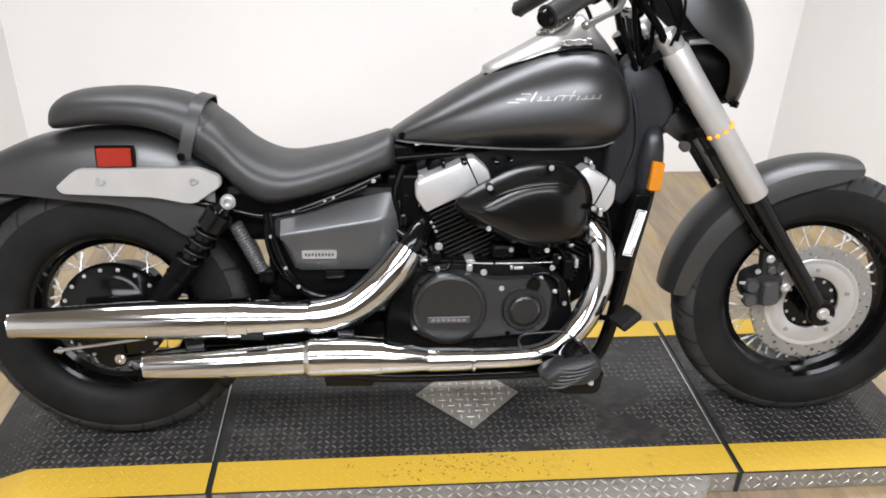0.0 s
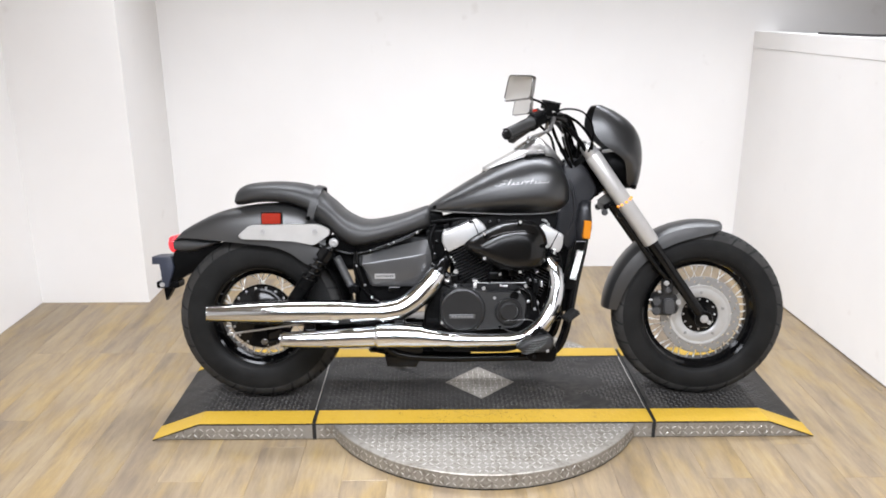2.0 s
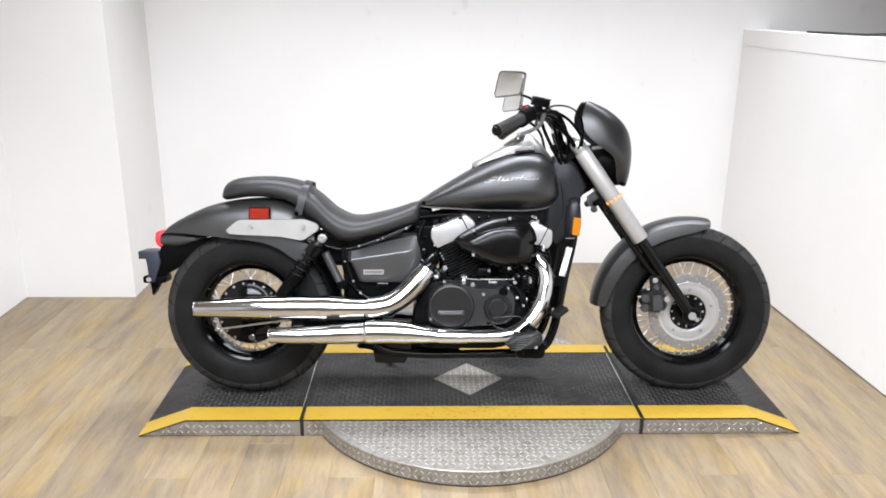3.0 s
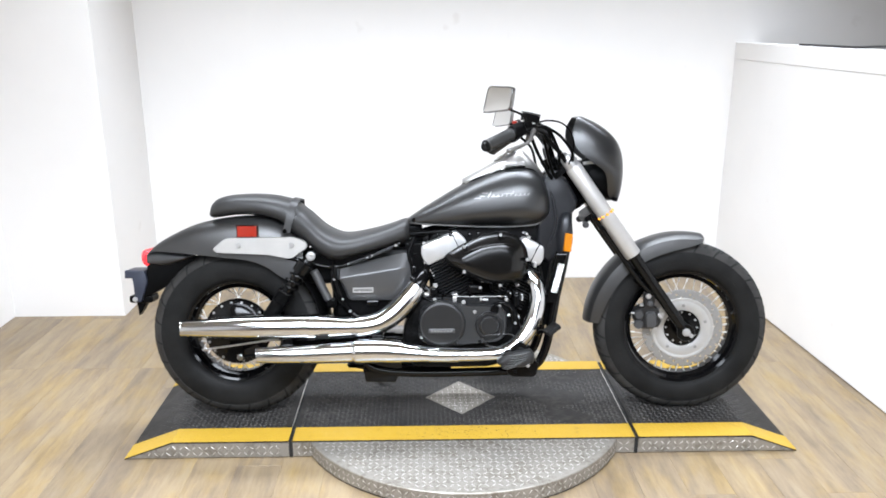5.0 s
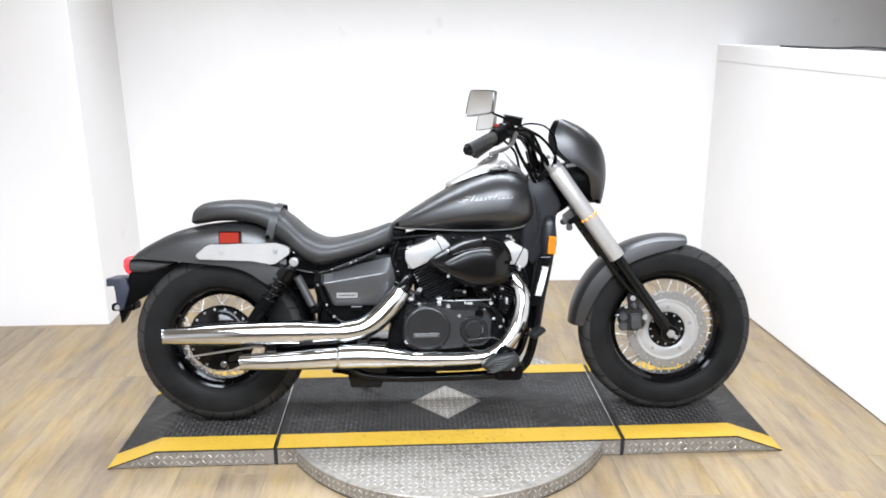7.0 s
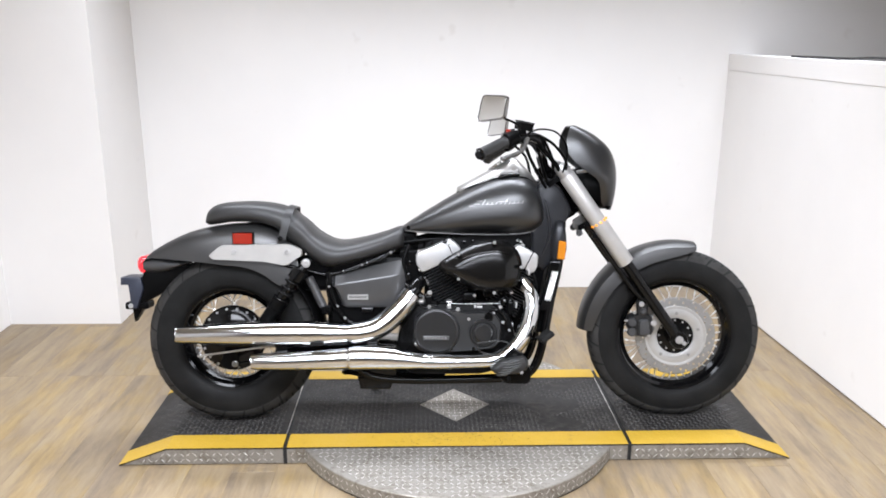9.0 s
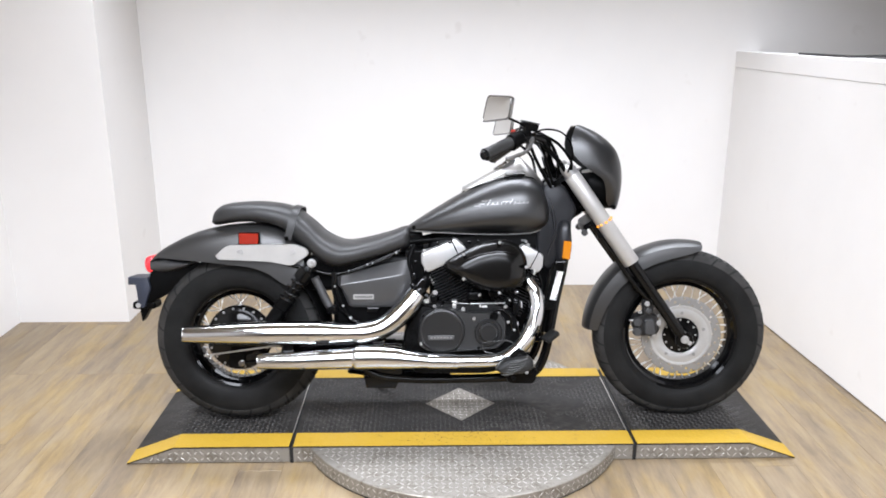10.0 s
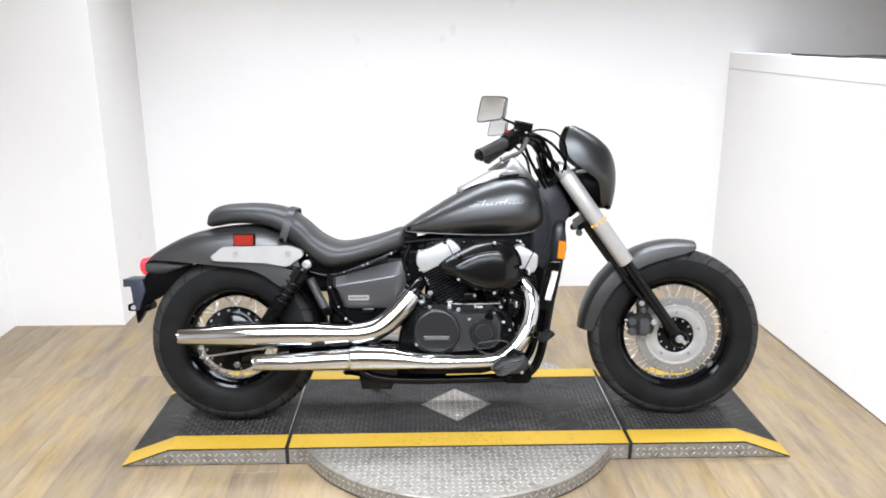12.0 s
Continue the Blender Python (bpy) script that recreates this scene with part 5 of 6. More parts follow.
for dx, z0, z1 in ((0.0, 0.548, 0.512), (0.006, 0.549, 0.484), (0.011, 0.540, 0.500)):
    part("label_bar", tube([(0.3525 + dx - (0.560 - z) * 0.245, -0.1186, z) for z in (z0, z1)], 0.0011, 4), CALGREY, sticker)
part("label_plate", prism([(0.345, 0.60), (0.385, 0.60), (0.340, 0.42), (0.305, 0.42)], -0.117, -0.105, bevel=0.003), GLOSS, bike)

part("intake_box", prism(round_outline([(-0.115, 0.44), (-0.115, 0.668), (0.05, 0.700), (0.30, 0.705), (0.345, 0.64), (0.30, 0.36), (0.20, 0.30), (0.0, 0.40)], 0.02), -0.062, 0.062, bevel=0.01), PLASTIC, bike, "black intake housing inside the frame", crease=40)
part("fuel_rail", sweep([(-0.19, -0.045, 0.668), (-0.05, -0.05, 0.680), (0.10, -0.05, 0.682), (0.26, -0.05, 0.680), (0.33, -0.05, 0.69)], 0.009, 6, 10), ENGINE, bike, crease=60)

part("exhaust_collector", prism(round_outline([(-0.430, 0.178), (-0.410, 0.192), (-0.060, 0.196), (-0.030, 0.180), (-0.040, 0.160), (-0.150, 0.154), (-0.300, 0.154), (-0.350, 0.162)], 0.014), -0.07, 0.05, bevel=0.012), PLASTIC, bike, "black exhaust collector box under the frame", crease=40)
part("swingarm_pivot", prism(round_outline([(-0.575, 0.300), (-0.560, 0.338), (-0.40, 0.352), (-0.34, 0.34), (-0.34, 0.262), (-0.44, 0.250), (-0.55, 0.268)], 0.016), -0.098, 0.098, bevel=0.008), PLASTIC, bike, "black swingarm pivot housing", crease=40)
# made-up filler box that keeps the gap by the rear cylinder dark
part("gap_filler_box", new_box(-0.205, -0.135, -0.088, -0.02, 0.505, 0.640, bevel=0.006), PLASTIC, bike, "black filler box added to darken the gap behind the side cover")
part("seat_pan", new_box(-0.57, -0.43, -0.085, 0.085, 0.49, 0.62, bevel=0.02), PLASTIC, bike)
part("tank_mount", new_box(-0.225, -0.14, -0.045, 0.045, 0.655, 0.702, bevel=0.01), PLASTIC, bike)

# small bolts added as glints along the seat rail and behind the side cover
for x, z, r in ((-0.408, 0.568, 0.0026), (-0.340, 0.590, 0.0030), (-0.322, 0.598, 0.0024), (-0.236, 0.634, 0.0036), (-0.460, 0.512, 0.0028), (-0.430, 0.440, 0.0030), (-0.404, 0.396, 0.0036)):
    bolt(bike, x, -0.117, z, r, STEEL)
for pts, r in (([(-0.435, -0.116, 0.560), (-0.38, -0.119, 0.572), (-0.31, -0.119, 0.598), (-0.25, -0.112, 0.622)], 0.0032), ([(-0.470, -0.112, 0.540), (-0.466, -0.118, 0.490), (-0.446, -0.118, 0.436), (-0.40, -0.114, 0.392)], 0.0040)):
    part("wiring_loom", sweep(pts, r, 6, 8), GLOSS, bike, crease=60)

# ---- side cover ----
for s in (-1, 1):
    y = s * 0.100
    rings = []
    for i in range(21):
        u = i / 20
        x = -0.450 + 0.272 * u
        zt = 0.553 + 0.060 * u - 0.03 * max(0, u - 0.93) / 0.07
        zb = 0.433 + 0.10 * max(0, 0.16 - u) / 0.16 + 0.03 * max(0, u - 0.88) / 0.12
        zc = zt - 0.036 - 0.018 * u + 0.012 * max(0, u - 0.93) / 0.07
        e = 1 - 0.75 * (max(0, 0.06 - u) / 0.06) ** 2 - 0.85 * (max(0, u - 0.80) / 0.20) ** 1.6
        prof = [(0.0, zb), (0.019, zb + 0.003), (0.024, zb + 0.011), (0.0305, (zb + zc) / 2), (0.0358, zc - 0.004), (0.0352, zc + 0.001), (0.033, zc + 0.004), (0.033 - 0.66 * (zt - zc - 0.011), zt - 0.007), (0.001, zt - 0.001), (0.0, zt)]
        rings.append([(x, y + s * d * e, z) for d, z in prof])
    sc = part("side_cover", loft(rings), COVER_GREY, bike, "charcoal grey side cover", crease=32)
    if s < 0:
        bd = part("cover_badge", dome(round_outline([(-0.392, 0.484), (-0.318, 0.484), (-0.318, 0.466), (-0.392, 0.466)], 0.003), [(y - 0.026, 1), (y - 0.0345, 1)]), STEEL, sc, "small silver badge")
        for k in range(9):
            part("badge_mark", new_box(-0.386 + 0.0072 * k, -0.3815 + 0.0072 * k, y - 0.0352, y - 0.0343, 0.4725 - 0.001 * (k % 2), 0.4785), COVER_GREY, bd)
        part("cover_lug", new_box(-0.345, -0.30, y - 0.02, y + 0.01, 0.412, 0.434, bevel=0.004), GLOSS, sc)

# ---- engine ----
eng = part("crankcase", prism(round_outline([(-0.215, 0.33), (-0.16, 0.44), (-0.05, 0.455), (0.12, 0.45), (0.20, 0.41), (0.225, 0.30), (0.20, 0.215), (0.10, 0.185), (-0.17, 0.185), (-0.21, 0.24)], 0.03), -0.125, 0.125, bevel=0.012), ENGINE, bike, "black engine crankcase", crease=35)
ol = round_outline([(-0.160, 0.300), (-0.150, 0.415), (-0.06, 0.438), (0.02, 0.415), (0.135, 0.418), (0.165, 0.385), (0.160, 0.310), (0.135, 0.285), (-0.02, 0.272), (-0.12, 0.272)], 0.035)
part("engine_side_cover", dome(ol, [(-0.120, 1), (-0.142, 1), (-0.148, 0.97)]), CASE, eng, "textured black side cover", crease=30)
part("clutch_cover", dome(circle(-0.072, 0.352, 0.084, 40), [(-0.140, 1), (-0.158, 1), (-0.165, 0.955), (-0.167, 0.87), (-0.165, 0.85)]), COVERBLK, eng, "round black clutch cover", crease=24)
bp = part("cover_plate", new_box(-0.120, -0.026, -0.1695, -0.164, 0.322, 0.338, bevel=0.002), COVER_GREY, eng, "grey maker's plate")
for k in range(7):
    part("plate_mark", new_box(-0.112 + 0.0115 * k, -0.104 + 0.0115 * k, -0.1702, -0.1692, 0.327, 0.333), LETTER, bp)
part("pulser_cover", dome(circle(0.098, 0.346, 0.050, 32), [(-0.140, 1), (-0.156, 1), (-0.161, 0.93), (-0.161, 0.78), (-0.157, 0.74)]), COVERBLK, eng, "round black pulser cover", crease=24)
part("pulser_cap", dome(circle(0.098, 0.346, 0.034, 28), [(-0.150, 1), (-0.164, 1), (-0.168, 0.85)]), COVERBLK, eng, crease=24)
for x, z, mt in ((-0.146, 0.304, STEEL), (0.046, 0.395, STEEL), (0.142, 0.345, STEEL), (0.064, 0.286, GLOSS), (-0.02, 0.285, GLOSS), (0.128, 0.400, GLOSS), (-0.135, 0.405, GLOSS)):
    bolt(eng, x, -0.147, z, 0.0046, mt)
part("filler_cap", dome(circle(0.118, 0.402, 0.016, 24), [(-0.138, 1), (-0.150, 1), (-0.154, 0.85), (-0.154, 0.6), (-0.151, 0.55)]), GLOSS, eng, crease=24)


def cylinder(base, angle, f0, f1, seam):
    """One finned cylinder with its silver head cover."""
    a = radians(angle)
    up = Vector((math.sin(a), 0, math.cos(a)))
    fw = Vector((math.cos(a), 0, -math.sin(a)))
    m = Matrix((fw, Vector((0, 1, 0)), up)).transposed().to_4x4()
    m.translation = base
    c = part("cylinder", prism(round_outline([(-0.050, 0.0), (0.046, 0.0), (0.046, 0.195), (-0.050, 0.195)], 0.01), -0.070, 0.070, bevel=0.01), ENGINE, eng, "black finned cylinder", m=m, crease=35)
    fin = mesh_of("fin", prism(round_outline([(-0.066, -0.0013), (0.062, -0.0013), (0.062, 0.0013), (-0.066, 0.0013)], 0.0008, 1), -0.090, 0.090), COVERBLK)
    for k in range(16):
        o = new("fin", fin)
        o.matrix_basis = m @ Matrix.Translation((0, 0, 0.018 + 0.0108 * k))
        o.parent = eng
    part("head_cover", prism(round_outline([(f0 + 0.006, 0.190), (f1 - 0.004, 0.192), (f1, 0.222), (f1 - 0.018, 0.262), (f0 + 0.016, 0.266), (f0, 0.232)], 0.010), -0.108, 0.108, bevel=0.010), HEADCOVER, eng, "silver cast cylinder head cover", m=m, crease=35)
    part("head_seam", prism([(seam, 0.187), (seam + 0.003, 0.187), (seam + 0.003, 0.2685), (seam, 0.2685)], -0.1088, 0.1088), GLOSS, eng, m=m)
    bolt(eng, f0 + 0.03, -0.100, 0.268, 0.005, STEEL, m=m)
    return c


cylinder(Vector((0.016, 0, 0.412)), -25, -0.070, 0.102, 0.065)
cylinder(Vector((0.160, 0, 0.402)), 27, -0.07, 0.046, 0.004)

AIRBLK = plain("semi_gloss_black_cover", (0.0032, 0.0031, 0.0030), 0.19, 0.0, 0.1, 10.0, 500.0, 0.02, spec=0.32)
# air cleaner, teardrop with two pressed ridges
ol = smooth_outline([(-0.064, 0.594), (-0.040, 0.617), (0.008, 0.645), (0.060, 0.669), (0.102, 0.680), (0.144, 0.684), (0.182, 0.676), (0.212, 0.655), (0.232, 0.622), (0.238, 0.584), (0.233, 0.543), (0.211, 0.510), (0.174, 0.494), (0.132, 0.489), (0.078, 0.499), (0.025, 0.520), (-0.024, 0.545), (-0.054, 0.569)], 3)
air = part("air_cleaner", dome(ol, [(-0.140, 0.96), (-0.152, 1.0), (-0.160, 0.985), (-0.178, 0.83), (-0.194, 0.69), (-0.1975, 0.64), (-0.2015, 0.50), (-0.2035, 0.25)], (0.10, 0.565)), AIRBLK, bike, "satin black teardrop air cleaner cover", crease=50)
part("air_cleaner_base", dome(ol, [(-0.085, 0.80), (-0.108, 0.84), (-0.130, 0.90), (-0.142, 0.97)], (0.10, 0.570)), PLASTIC, air, crease=40)
part("cover_ridge", sweep([(0.000, -0.189, 0.606), (0.030, -0.1935, 0.622), (0.064, -0.1945, 0.633), (0.110, -0.195, 0.641), (0.150, -0.1945, 0.643), (0.186, -0.191, 0.634)], [0.0012, 0.0035, 0.0045, 0.0048, 0.004, 0.0012], 6, 8), AIRBLK, air, crease=80)
part("cover_ridge", sweep([(-0.006, -0.184, 0.558), (0.030, -0.190, 0.549), (0.080, -0.193, 0.538), (0.130, -0.194, 0.531), (0.190, -0.190, 0.531)], [0.0012, 0.0045, 0.006, 0.0055, 0.0012], 6, 8), AIRBLK, air, crease=80)
for x, z in ((0.006, 0.634), (0.134, 0.676), (0.230, 0.588), (0.006, 0.546), (0.134, 0.496)):
    part("bolt_boss", dome(circle(x, z, 0.0070, 16), [(-0.145, 1), (-0.186, 1), (-0.189, 0.8)]), AIRBLK, air, crease=40)
    bolt(air, x, -0.189, z, 0.0042, STEEL)
# pipes, hoses and fittings round the engine
for pts, r, mt in [
    ([(-0.18, -0.10, 0.47), (-0.14, -0.115, 0.44), (-0.08, -0.12, 0.452), (0.0, -0.118, 0.447), (0.12, -0.118, 0.452), (0.20, -0.10, 0.47)], 0.006, PLASTIC),
    ([(0.16, -0.10, 0.50), (0.19, -0.115, 0.46), (0.195, -0.115, 0.40), (0.21, -0.10, 0.34)], 0.006, PLASTIC),
    ([(-0.17, -0.08, 0.66), (-0.19, -0.10, 0.60), (-0.175, -0.105, 0.53), (-0.15, -0.10, 0.47)], 0.008, PLASTIC),
    ([(0.24, -0.07, 0.50), (0.29, -0.07, 0.55), (0.31, -0.06, 0.64), (0.29, -0.06, 0.68)], 0.009, PLASTIC),
    ([(0.26, -0.07, 0.64), (0.28, -0.085, 0.58), (0.300, -0.09, 0.50), (0.285, -0.09, 0.40)], 0.007, GLOSS),
    ([(-0.20, -0.09, 0.53), (-0.16, -0.11, 0.50), (-0.12, -0.115, 0.47)], 0.013, GLOSS),
]:
    part("hose", sweep(pts, r, 6, 8), mt, bike, crease=60)
for x, z, w, h, mt in ((-0.025, 0.438, 0.014, 0.018, STEEL), (-0.024, 0.455, 0.020, 0.005, STEEL), (0.086, 0.436, 0.020, 0.007, STEEL), (0.070, 0.438, 0.007, 0.010, STEEL), (0.17, 0.455, 0.018, 0.03, ENGINE), (-0.10, 0.465, 0.024, 0.03, ENGINE), (0.20, 0.43, 0.022, 0.05, ENGINE),
                       (-0.185, 0.485, 0.03, 0.03, ENGINE), (0.172, 0.378, 0.011, 0.009, STEEL), (0.05, 0.475, 0.05, 0.03, ENGINE), (0.248, 0.533, 0.014, 0.012, STEEL), (0.203, 0.488, 0.012, 0.008, STEEL), (0.12, 0.485, 0.035, 0.03, ENGINE)):
    part("engine_fitting", new_box(x - w / 2, x + w / 2, -0.132, -0.08, z - h / 2, z + h / 2, bevel=min(w, h) * 0.25), mt, bike)
for x, z, r, mt in ((0.007, 0.428, 0.0075, STEEL), (0.162, 0.436, 0.0065, STEEL), (0.138, 0.413, 0.005, STEEL), (-0.095, 0.490, 0.009, STEEL), (-0.097, 0.438, 0.0065, STEEL), (0.067, 0.480, 0.0055, STEEL), (-0.112, 0.545, 0.003, STEEL), (-0.106, 0.535, 0.003, STEEL), (-0.101, 0.525, 0.003, STEEL),
                    (0.177, 0.460, 0.0035, STEEL), (0.206, 0.410, 0.005, GLOSS), (0.030, 0.452, 0.004, GLOSS), (0.115, 0.462, 0.005, GLOSS), (-0.065, 0.455, 0.006, GLOSS), (-0.165, 0.60, 0.008, GLOSS), (-0.135, 0.508, 0.005, STEEL), (0.222, 0.679, 0.004, STEEL), (0.195, 0.350, 0.005, STEEL)):
    bolt(bike, x, -0.132, z, r * 0.75, mt, h=0.006)
# small clutter between tank, side cover and cylinders
for x, z, w, h, mt in ((-0.172, 0.545, 0.016, 0.030, GLOSS), (-0.158, 0.520, 0.007, 0.008, STEEL), (-0.085, 0.668, 0.008, 0.014, GLOSS),
                       (-0.040, 0.672, 0.012, 0.010, GLOSS), (0.030, 0.672, 0.012, 0.010, GLOSS), (0.062, 0.676, 0.008, 0.008, GLOSS), (0.238, 0.672, 0.007, 0.009, STEEL), (0.268, 0.560, 0.010, 0.020, STEEL), (0.200, 0.452, 0.012, 0.016, GLOSS), (0.222, 0.440, 0.008, 0.022, STEEL),
                       (-0.126, 0.452, 0.016, 0.008, STEEL), (-0.140, 0.474, 0.008, 0.014, STEEL), (0.052, 0.454, 0.012, 0.006, GLOSS), (0.132, 0.440, 0.010, 0.014, GLOSS), (0.190, 0.398, 0.010, 0.020, GLOSS), (0.208, 0.368, 0.008, 0.014, STEEL)):
    part("engine_fitting", new_box(x - w / 2, x + w / 2, -0.118, -0.07, z - h / 2, z + h / 2, bevel=min(w, h) * 0.3), mt, bike)
part("port_clamp", revolve([(0.024, -0.008), (0.031, -0.008), (0.031, 0.008), (0.024, 0.008)], 28), DARKCHROME, bike, "dark steel exhaust port clamp", m=pose(0.258, -0.118, 0.512, 28, 0, 15) @ pose(0, 0, 0, 90, 0, 0), crease=30)
part("breather_pipe", sweep([(-0.030, -0.128, 0.450), (0.02, -0.130, 0.448), (0.12, -0.130, 0.448), (0.172, -0.128, 0.449)], 0.0016, 6, 8), STEEL, bike, crease=60)
for pts, r in (([(-0.145, -0.125, 0.470), (-0.135, -0.135, 0.450), (-0.115, -0.135, 0.436), (-0.080, -0.132, 0.437), (-0.066, -0.125, 0.448)], 0.0035), ([(0.118, -0.13, 0.42), (0.150, -0.138, 0.425), (0.178, -0.135, 0.40), (0.186, -0.13, 0.35)], 0.0045), ([(0.258, -0.10, 0.53), (0.272, -0.10, 0.58), (0.275, -0.09, 0.64)], 0.003)):
    part("hose", sweep(pts, r, 6, 8), GLOSS, bike, crease=60)

# ---- exhaust ----
Y1, Y2 = -0.195, -0.210
up = part("upper_silencer", sweep([(-0.985, Y1, 0.352), (-0.978, Y1, 0.352), (-0.90, Y1, 0.353), (-0.78, Y1, 0.355), (-0.62, Y1, 0.356), (-0.545, Y1, 0.356), (-0.502, Y1, 0.355), (-0.496, Y1, 0.355)],
          [0.0275, 0.029, 0.033, 0.039, 0.043, 0.0425, 0.0420, 0.040], 8, 40), CHROME, bike, "chrome slash-cut upper silencer", crease=50)
part("outlet", tube([(-0.9858, Y1, 0.352), (-0.97, Y1, 0.352)], 0.021, 20), GROOVE, up)
part("silencer_cone", sweep([(-0.497, Y1, 0.355), (-0.47, Y1, 0.3545), (-0.41, Y1 + 0.003, 0.353), (-0.362, Y1 + 0.006, 0.353)], [0.0405, 0.0395, 0.0345, 0.0325], 6, 36), CHROME, up, "tapered chrome sleeve", crease=50)
part("heat_shield", sweep([(-0.374, Y1 + 0.006, 0.353), (-0.372, Y1 + 0.006, 0.353), (-0.345, Y1 + 0.01, 0.354), (-0.290, Y1 + 0.022, 0.366), (-0.235, Y1 + 0.035, 0.402), (-0.190, Y1 + 0.045, 0.448), (-0.160, Y1 + 0.055, 0.488)],
     [0.034, 0.0385, 0.0395, 0.0395, 0.0395, 0.0385, 0.035], 8, 36), CHROME, up, "chrome pipe shield", crease=50)
part("header_pipe", sweep([(-0.175, Y1 + 0.05, 0.468), (-0.152, Y1 + 0.06, 0.500), (-0.135, Y1 + 0.09, 0.525), (-0.12, -0.05, 0.54)], 0.025, 6, 18), GLOSS, up, crease=60)
part("clamp_band", tube([(-0.545, Y1, 0.3555), (-0.543, Y1, 0.3555), (-0.505, Y1, 0.355), (-0.503, Y1, 0.355)], [0.0425, 0.0445, 0.0438, 0.0425], 36), CHROME, up, crease=30)
for x in (-0.538, -0.505):
    part("band_edge", tube([(x - 0.002, Y1, 0.355), (x + 0.002, Y1, 0.355)], 0.0453, 36), CHROME, up, crease=30)
part("clamp_bolt", tube([(-0.516, Y1 - 0.036, 0.328), (-0.470, Y1 - 0.034, 0.326)], 0.006, 10), GROOVE, up, crease=30)
lo = part("lower_silencer", sweep([(-0.722, Y2, 0.258), (-0.715, Y2, 0.258), (-0.64, Y2, 0.259), (-0.54, Y2, 0.262), (-0.42, Y2, 0.267), (-0.34, Y2, 0.269), (-0.28, Y2, 0.268)],
          [0.026, 0.0275, 0.031, 0.035, 0.038, 0.038, 0.034], 8, 40), CHROME, bike, "chrome lower silencer", crease=50)
part("outlet", tube([(-0.7228, Y2, 0.258), (-0.70, Y2, 0.258)], 0.0195, 20), GROOVE, lo)
part("heat_shield", sweep([(-0.388, Y2 - 0.002, 0.270), (-0.380, Y2 - 0.002, 0.270), (-0.366, Y2 - 0.002, 0.270), (-0.30, Y2 - 0.002, 0.270), (-0.232, Y2, 0.266), (-0.226, Y2, 0.266)],
     [0.038, 0.0425, 0.0440, 0.0432, 0.0410, 0.0375], 8, 36), CHROME, lo, "chrome pipe shield", crease=50)
part("silencer_cone", sweep([(-0.232, Y2, 0.266), (-0.200, Y2 + 0.001, 0.262), (-0.125, Y2 + 0.004, 0.254), (-0.115, Y2 + 0.004, 0.253)], [0.0375, 0.0355, 0.0262, 0.0255], 6, 36), CHROME, lo, "tapered chrome sleeve", crease=50)
part("pipe_sleeve", sweep([(-0.120, Y2 + 0.004, 0.253), (-0.116, Y2 + 0.004, 0.253), (-0.05, Y2 + 0.007, 0.251), (-0.02, Y2 + 0.008, 0.251)], [0.0245, 0.0270, 0.0262, 0.025], 6, 36), CHROME, lo, crease=50)
part("front_pipe", sweep([(-0.05, Y2 + 0.008, 0.251), (0.06, Y2 + 0.012, 0.250), (0.13, Y2 + 0.02, 0.254), (0.185, Y2 + 0.035, 0.274), (0.232, Y2 + 0.05, 0.318), (0.262, Y2 + 0.065, 0.376), (0.276, Y2 + 0.075, 0.435), (0.268, Y2 + 0.085, 0.490), (0.245, Y2 + 0.10, 0.53)],
     [0.0235, 0.0235, 0.024, 0.027, 0.030, 0.031, 0.0305, 0.028, 0.023], 8, 32), CHROME, lo, "chrome front down pipe", crease=50)
for x, z, r in ((-0.222, 0.2655, 0.0405), (-0.022, 0.251, 0.0262)):
    part("clamp_band", tube([(x - 0.003, Y2 + 0.002, z), (x + 0.003, Y2 + 0.002, z)], r, 28), CHROME, lo, crease=30)
for x in (-0.62, -0.30):
    part("silencer_bracket", new_box(x - 0.02, x + 0.02, -0.20, -0.10, 0.285, 0.325, bevel=0.004), GLOSS, bike)

part("silencer_stay", prism(round_outline([(-0.66, 0.300), (-0.62, 0.332), (-0.33, 0.334), (-0.29, 0.318), (-0.30, 0.282), (-0.60, 0.276)], 0.010), -0.160, -0.148, bevel=0.003), GLOSS, bike, "black stay plate behind the silencers", crease=40)

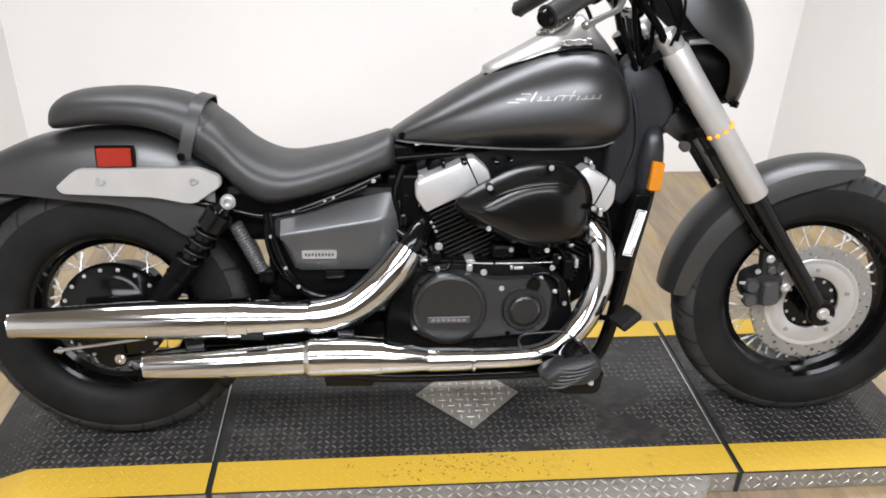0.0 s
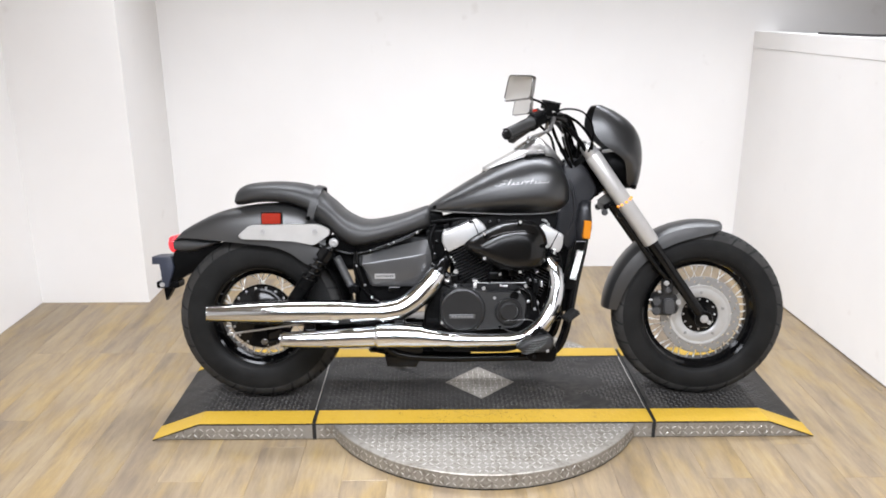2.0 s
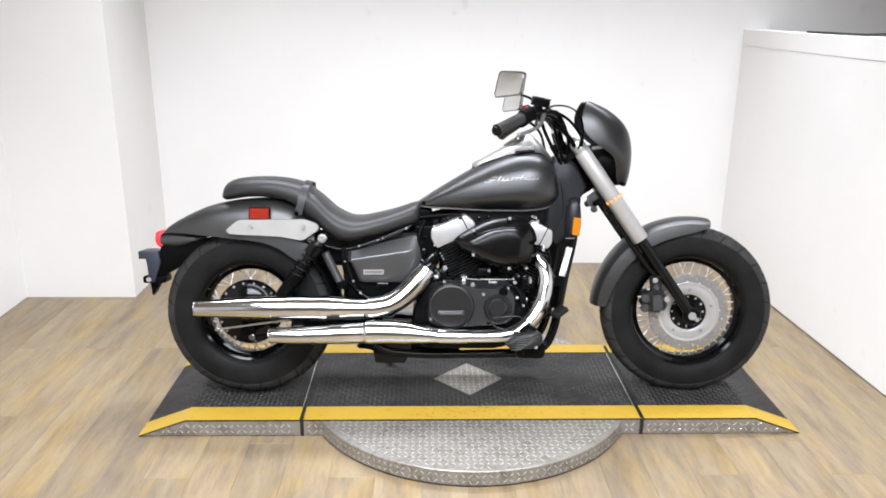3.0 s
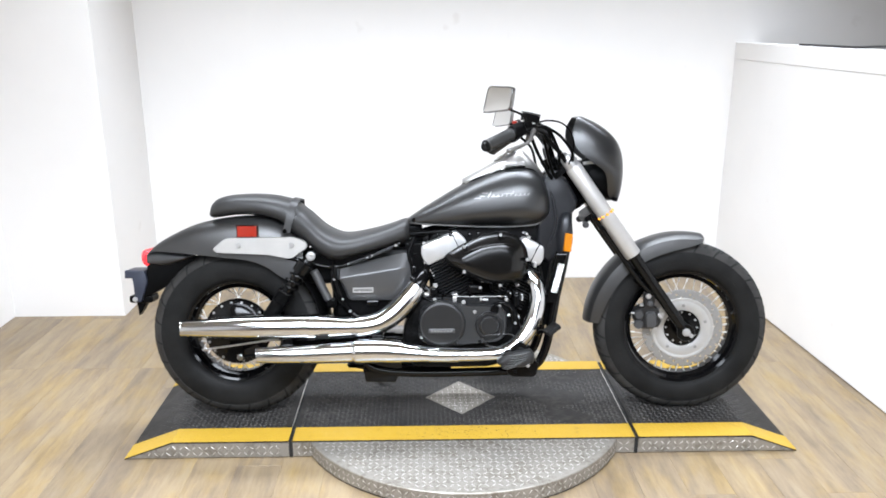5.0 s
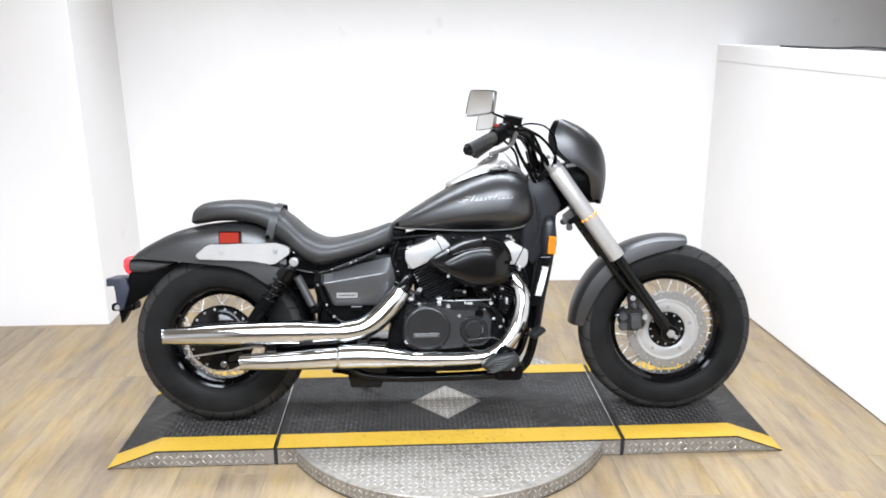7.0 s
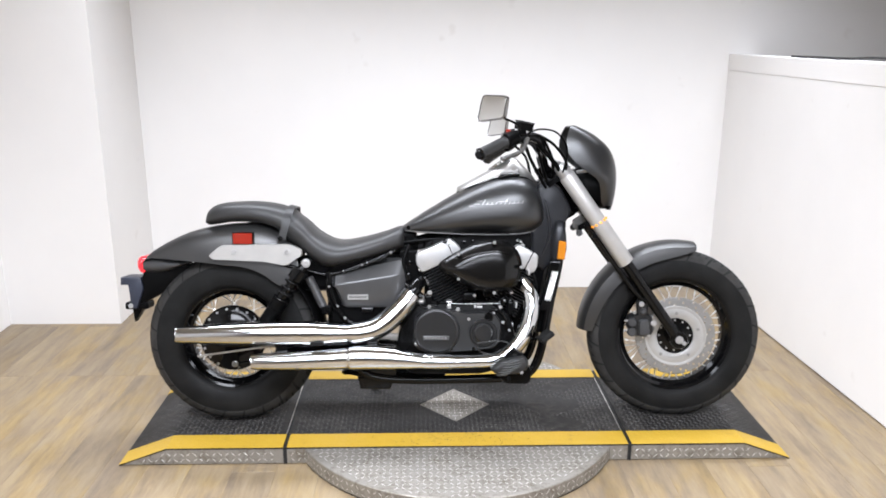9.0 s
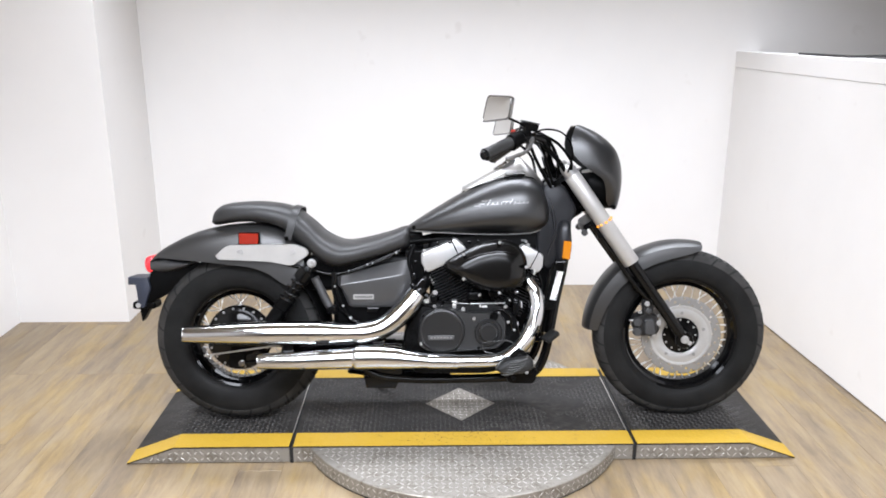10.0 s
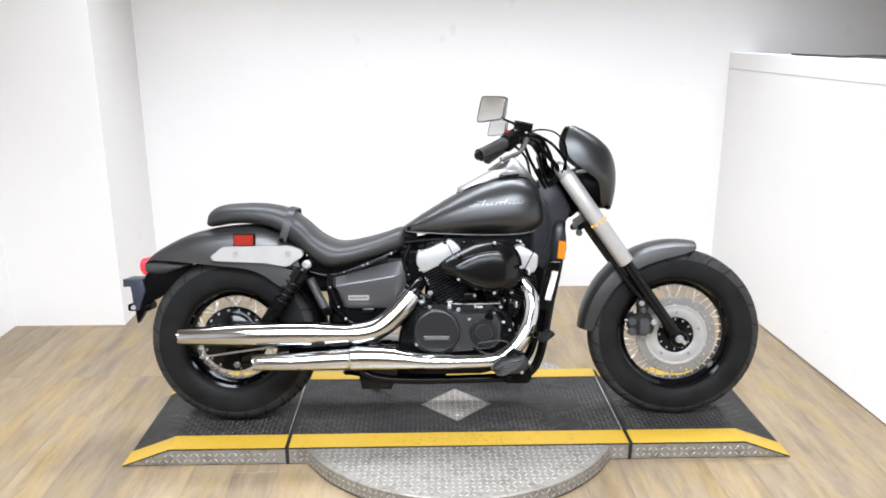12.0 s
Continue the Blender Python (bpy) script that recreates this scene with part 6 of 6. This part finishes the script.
# ---- pegs, pedals, stand ----
PEGRIB = plain("scuffed_grey_rubber", (0.028, 0.028, 0.027), 0.36, 0.0, 0.2, 30.0, 400.0, 0.1)
PEG = plain("grey_peg_rubber", (0.012, 0.012, 0.0118), 0.45, 0.0, 0.2, 30.0, 400.0, 0.1)
for s in (-1, 1):
    # low swept-back pad with long slanting ribs on its outer face
    ol = round_outline([(0.110, 0.242), (0.138, 0.266), (0.178, 0.280), (0.230, 0.287), (0.247, 0.270), (0.243, 0.242), (0.210, 0.226), (0.132, 0.225)], 0.010)
    pg = part("foot_peg", dome(ol, [(s * 0.232, 0.75), (s * 0.245, 0.97), (s * 0.272, 1.0), (s * 0.290, 0.97), (s * 0.299, 0.86), (s * 0.302, 0.70)]), PEG, bike, "ribbed black rubber foot peg", crease=40)
    for k in range(6):
        zc = 0.233 + 0.0086 * k
        xa, xb = 0.130 + 0.004 * k, (0.190, 0.208, 0.222, 0.230, 0.232, 0.228)[k]
        pts = [(xa + (xb - xa) * q, s * (0.3035 - 0.006 * abs(2 * q - 1) ** 3), zc + 0.015 * (q - 0.5) - 0.005 * math.sin(math.pi * q)) for q in (0, 0.25, 0.5, 0.75, 1)]
        part("peg_rib", sweep(pts, [0.0016, 0.0028, 0.0030, 0.0028, 0.0016], 5, 8), PEGRIB, pg, crease=60)
    bolt(pg, 0.220, s * 0.298, 0.234, 0.0045, STEEL, axis=s, h=0.006)
    hinge = part("peg_hinge", dome(round_outline([(0.158, 0.262), (0.180, 0.296), (0.206, 0.306), (0.226, 0.290), (0.230, 0.262)], 0.010), [(s * 0.222, 0.9), (s * 0.230, 1.0), (s * 0.262, 1.0), (s * 0.268, 0.88)]), GLOSS, bike, "gloss black peg hinge", crease=40)
    bolt(hinge, 0.198, s * 0.268, 0.284, 0.007, GROOVE, axis=s, h=0.006)
    mount = part("peg_mount", dome(round_outline([(0.150, 0.222), (0.156, 0.190), (0.172, 0.182), (0.246, 0.180), (0.258, 0.190), (0.264, 0.232), (0.206, 0.242)], 0.007), [(s * 0.190, 0.85), (s * 0.205, 1.0), (s * 0.246, 1.0), (s * 0.254, 0.9)]), GLOSS, bike, "gloss black foot peg mount", crease=40)
    bolt(mount, 0.180, s * 0.254, 0.202, 0.0060, GROOVE, axis=s, h=0.006)
    part("peg_bracket", sweep([(0.275, s * 0.105, 0.20), (0.25, s * 0.17, 0.215), (0.21, s * 0.235, 0.245)], [0.014, 0.013, 0.015], 6, 10), GLOSS, bike, crease=60)
part("brake_pedal", sweep([(0.222, -0.250, 0.285), (0.208, -0.258, 0.300), (0.185, -0.26, 0.322), (0.160, -0.26, 0.336), (0.110, -0.26, 0.335), (0.076, -0.26, 0.331), (0.068, -0.26, 0.318), (0.074, -0.26, 0.304), (0.096, -0.26, 0.294), (0.157, -0.258, 0.279), (0.19, -0.25, 0.272)], 0.0025, 6, 8), COVERBLK, bike, "thin black pedal rod bent into a loop", crease=60)
part("brake_lever_arm", sweep([(0.235, -0.105, 0.290), (0.275, -0.13, 0.312), (0.298, -0.165, 0.324), (0.310, -0.198, 0.335)], 0.0070, 6, 10), GLOSS, bike, "black brake pedal arm", crease=60)
part("pedal_pad", new_box(-0.027, 0.027, -0.030, 0.030, -0.010, 0.010, bevel=0.006), RUBBER, bike, "black rubber pedal pad", m=pose(0.316, -0.205, 0.342, 0, -35, 12))
st = part("side_stand", sweep([(-0.22, 0.10, 0.18), (-0.27, 0.16, 0.11), (-0.32, 0.225, 0.055), (-0.33, 0.248, 0.052)], [0.014, 0.012, 0.011, 0.012], 6, 12), GLOSS, bike, "black side stand", crease=60)
part("stand_foot", new_box(-0.36, -0.305, 0.225, 0.275, 0.040, 0.050, bevel=0.003), GLOSS, st)

# ---- floor planks, last ----
floor = structure("floor", new_box(XL, XO, YF, YB, -0.06, -0.004), UNDER, "pale oak plank floor, worn and smooth", "floor")
rnd = random.Random(5)
PW, PL = 0.152, 1.22
plank_meshes = {}


def plank_mesh(w, l):
    key = (round(w, 3), round(l, 4))
    if key not in plank_meshes:
        bm = bmesh.new()
        e = 0.0007
        lo = [bm.verts.new((x, y, -0.0035)) for x, y in ((0, 0), (w, 0), (w, l), (0, l))]
        mi = [bm.verts.new((x, y, -0.0006)) for x, y in ((0, 0), (w, 0), (w, l), (0, l))]
        hi = [bm.verts.new((x, y, 0.0)) for x, y in ((e, e), (w - e, e), (w - e, l - e), (e, l - e))]
        for a, b in ((lo, mi), (mi, hi)):
            for k in range(4):
                bm.faces.new((a[k], a[(k + 1) % 4], b[(k + 1) % 4], b[k]))
        bm.faces.new(hi)
        plank_meshes[key] = mesh_of("plank", bm, OAK)
    return plank_meshes[key]


x = XL - 0.038
far = bmesh.new()
while x < XO - 0.05:
    xa = max(x, XL)
    w = min(x + PW, XO - 0.001) - xa - 0.0003
    y = YF + 0.001
    first = rnd.choice((0.2, 0.41, 0.61, 0.81, 1.02, PL))
    while y < YB - 0.02:
        l = min(first, YB - 0.001 - y)
        if xa < XR + 0.25:
            p = new("plank", plank_mesh(w, round(l - 0.0003, 4)))
            p.location = (xa, y, 0)
            p.parent = floor
        else:
            # boards out of sight beyond the low wall stay joined
            box(far, xa, xa + w, y, y + l - 0.0003, -0.0035, 0.0)
        y += first
        first = PL
    x += PW
tagged(part("plank_field", far, OAK, floor), kind="stuff")
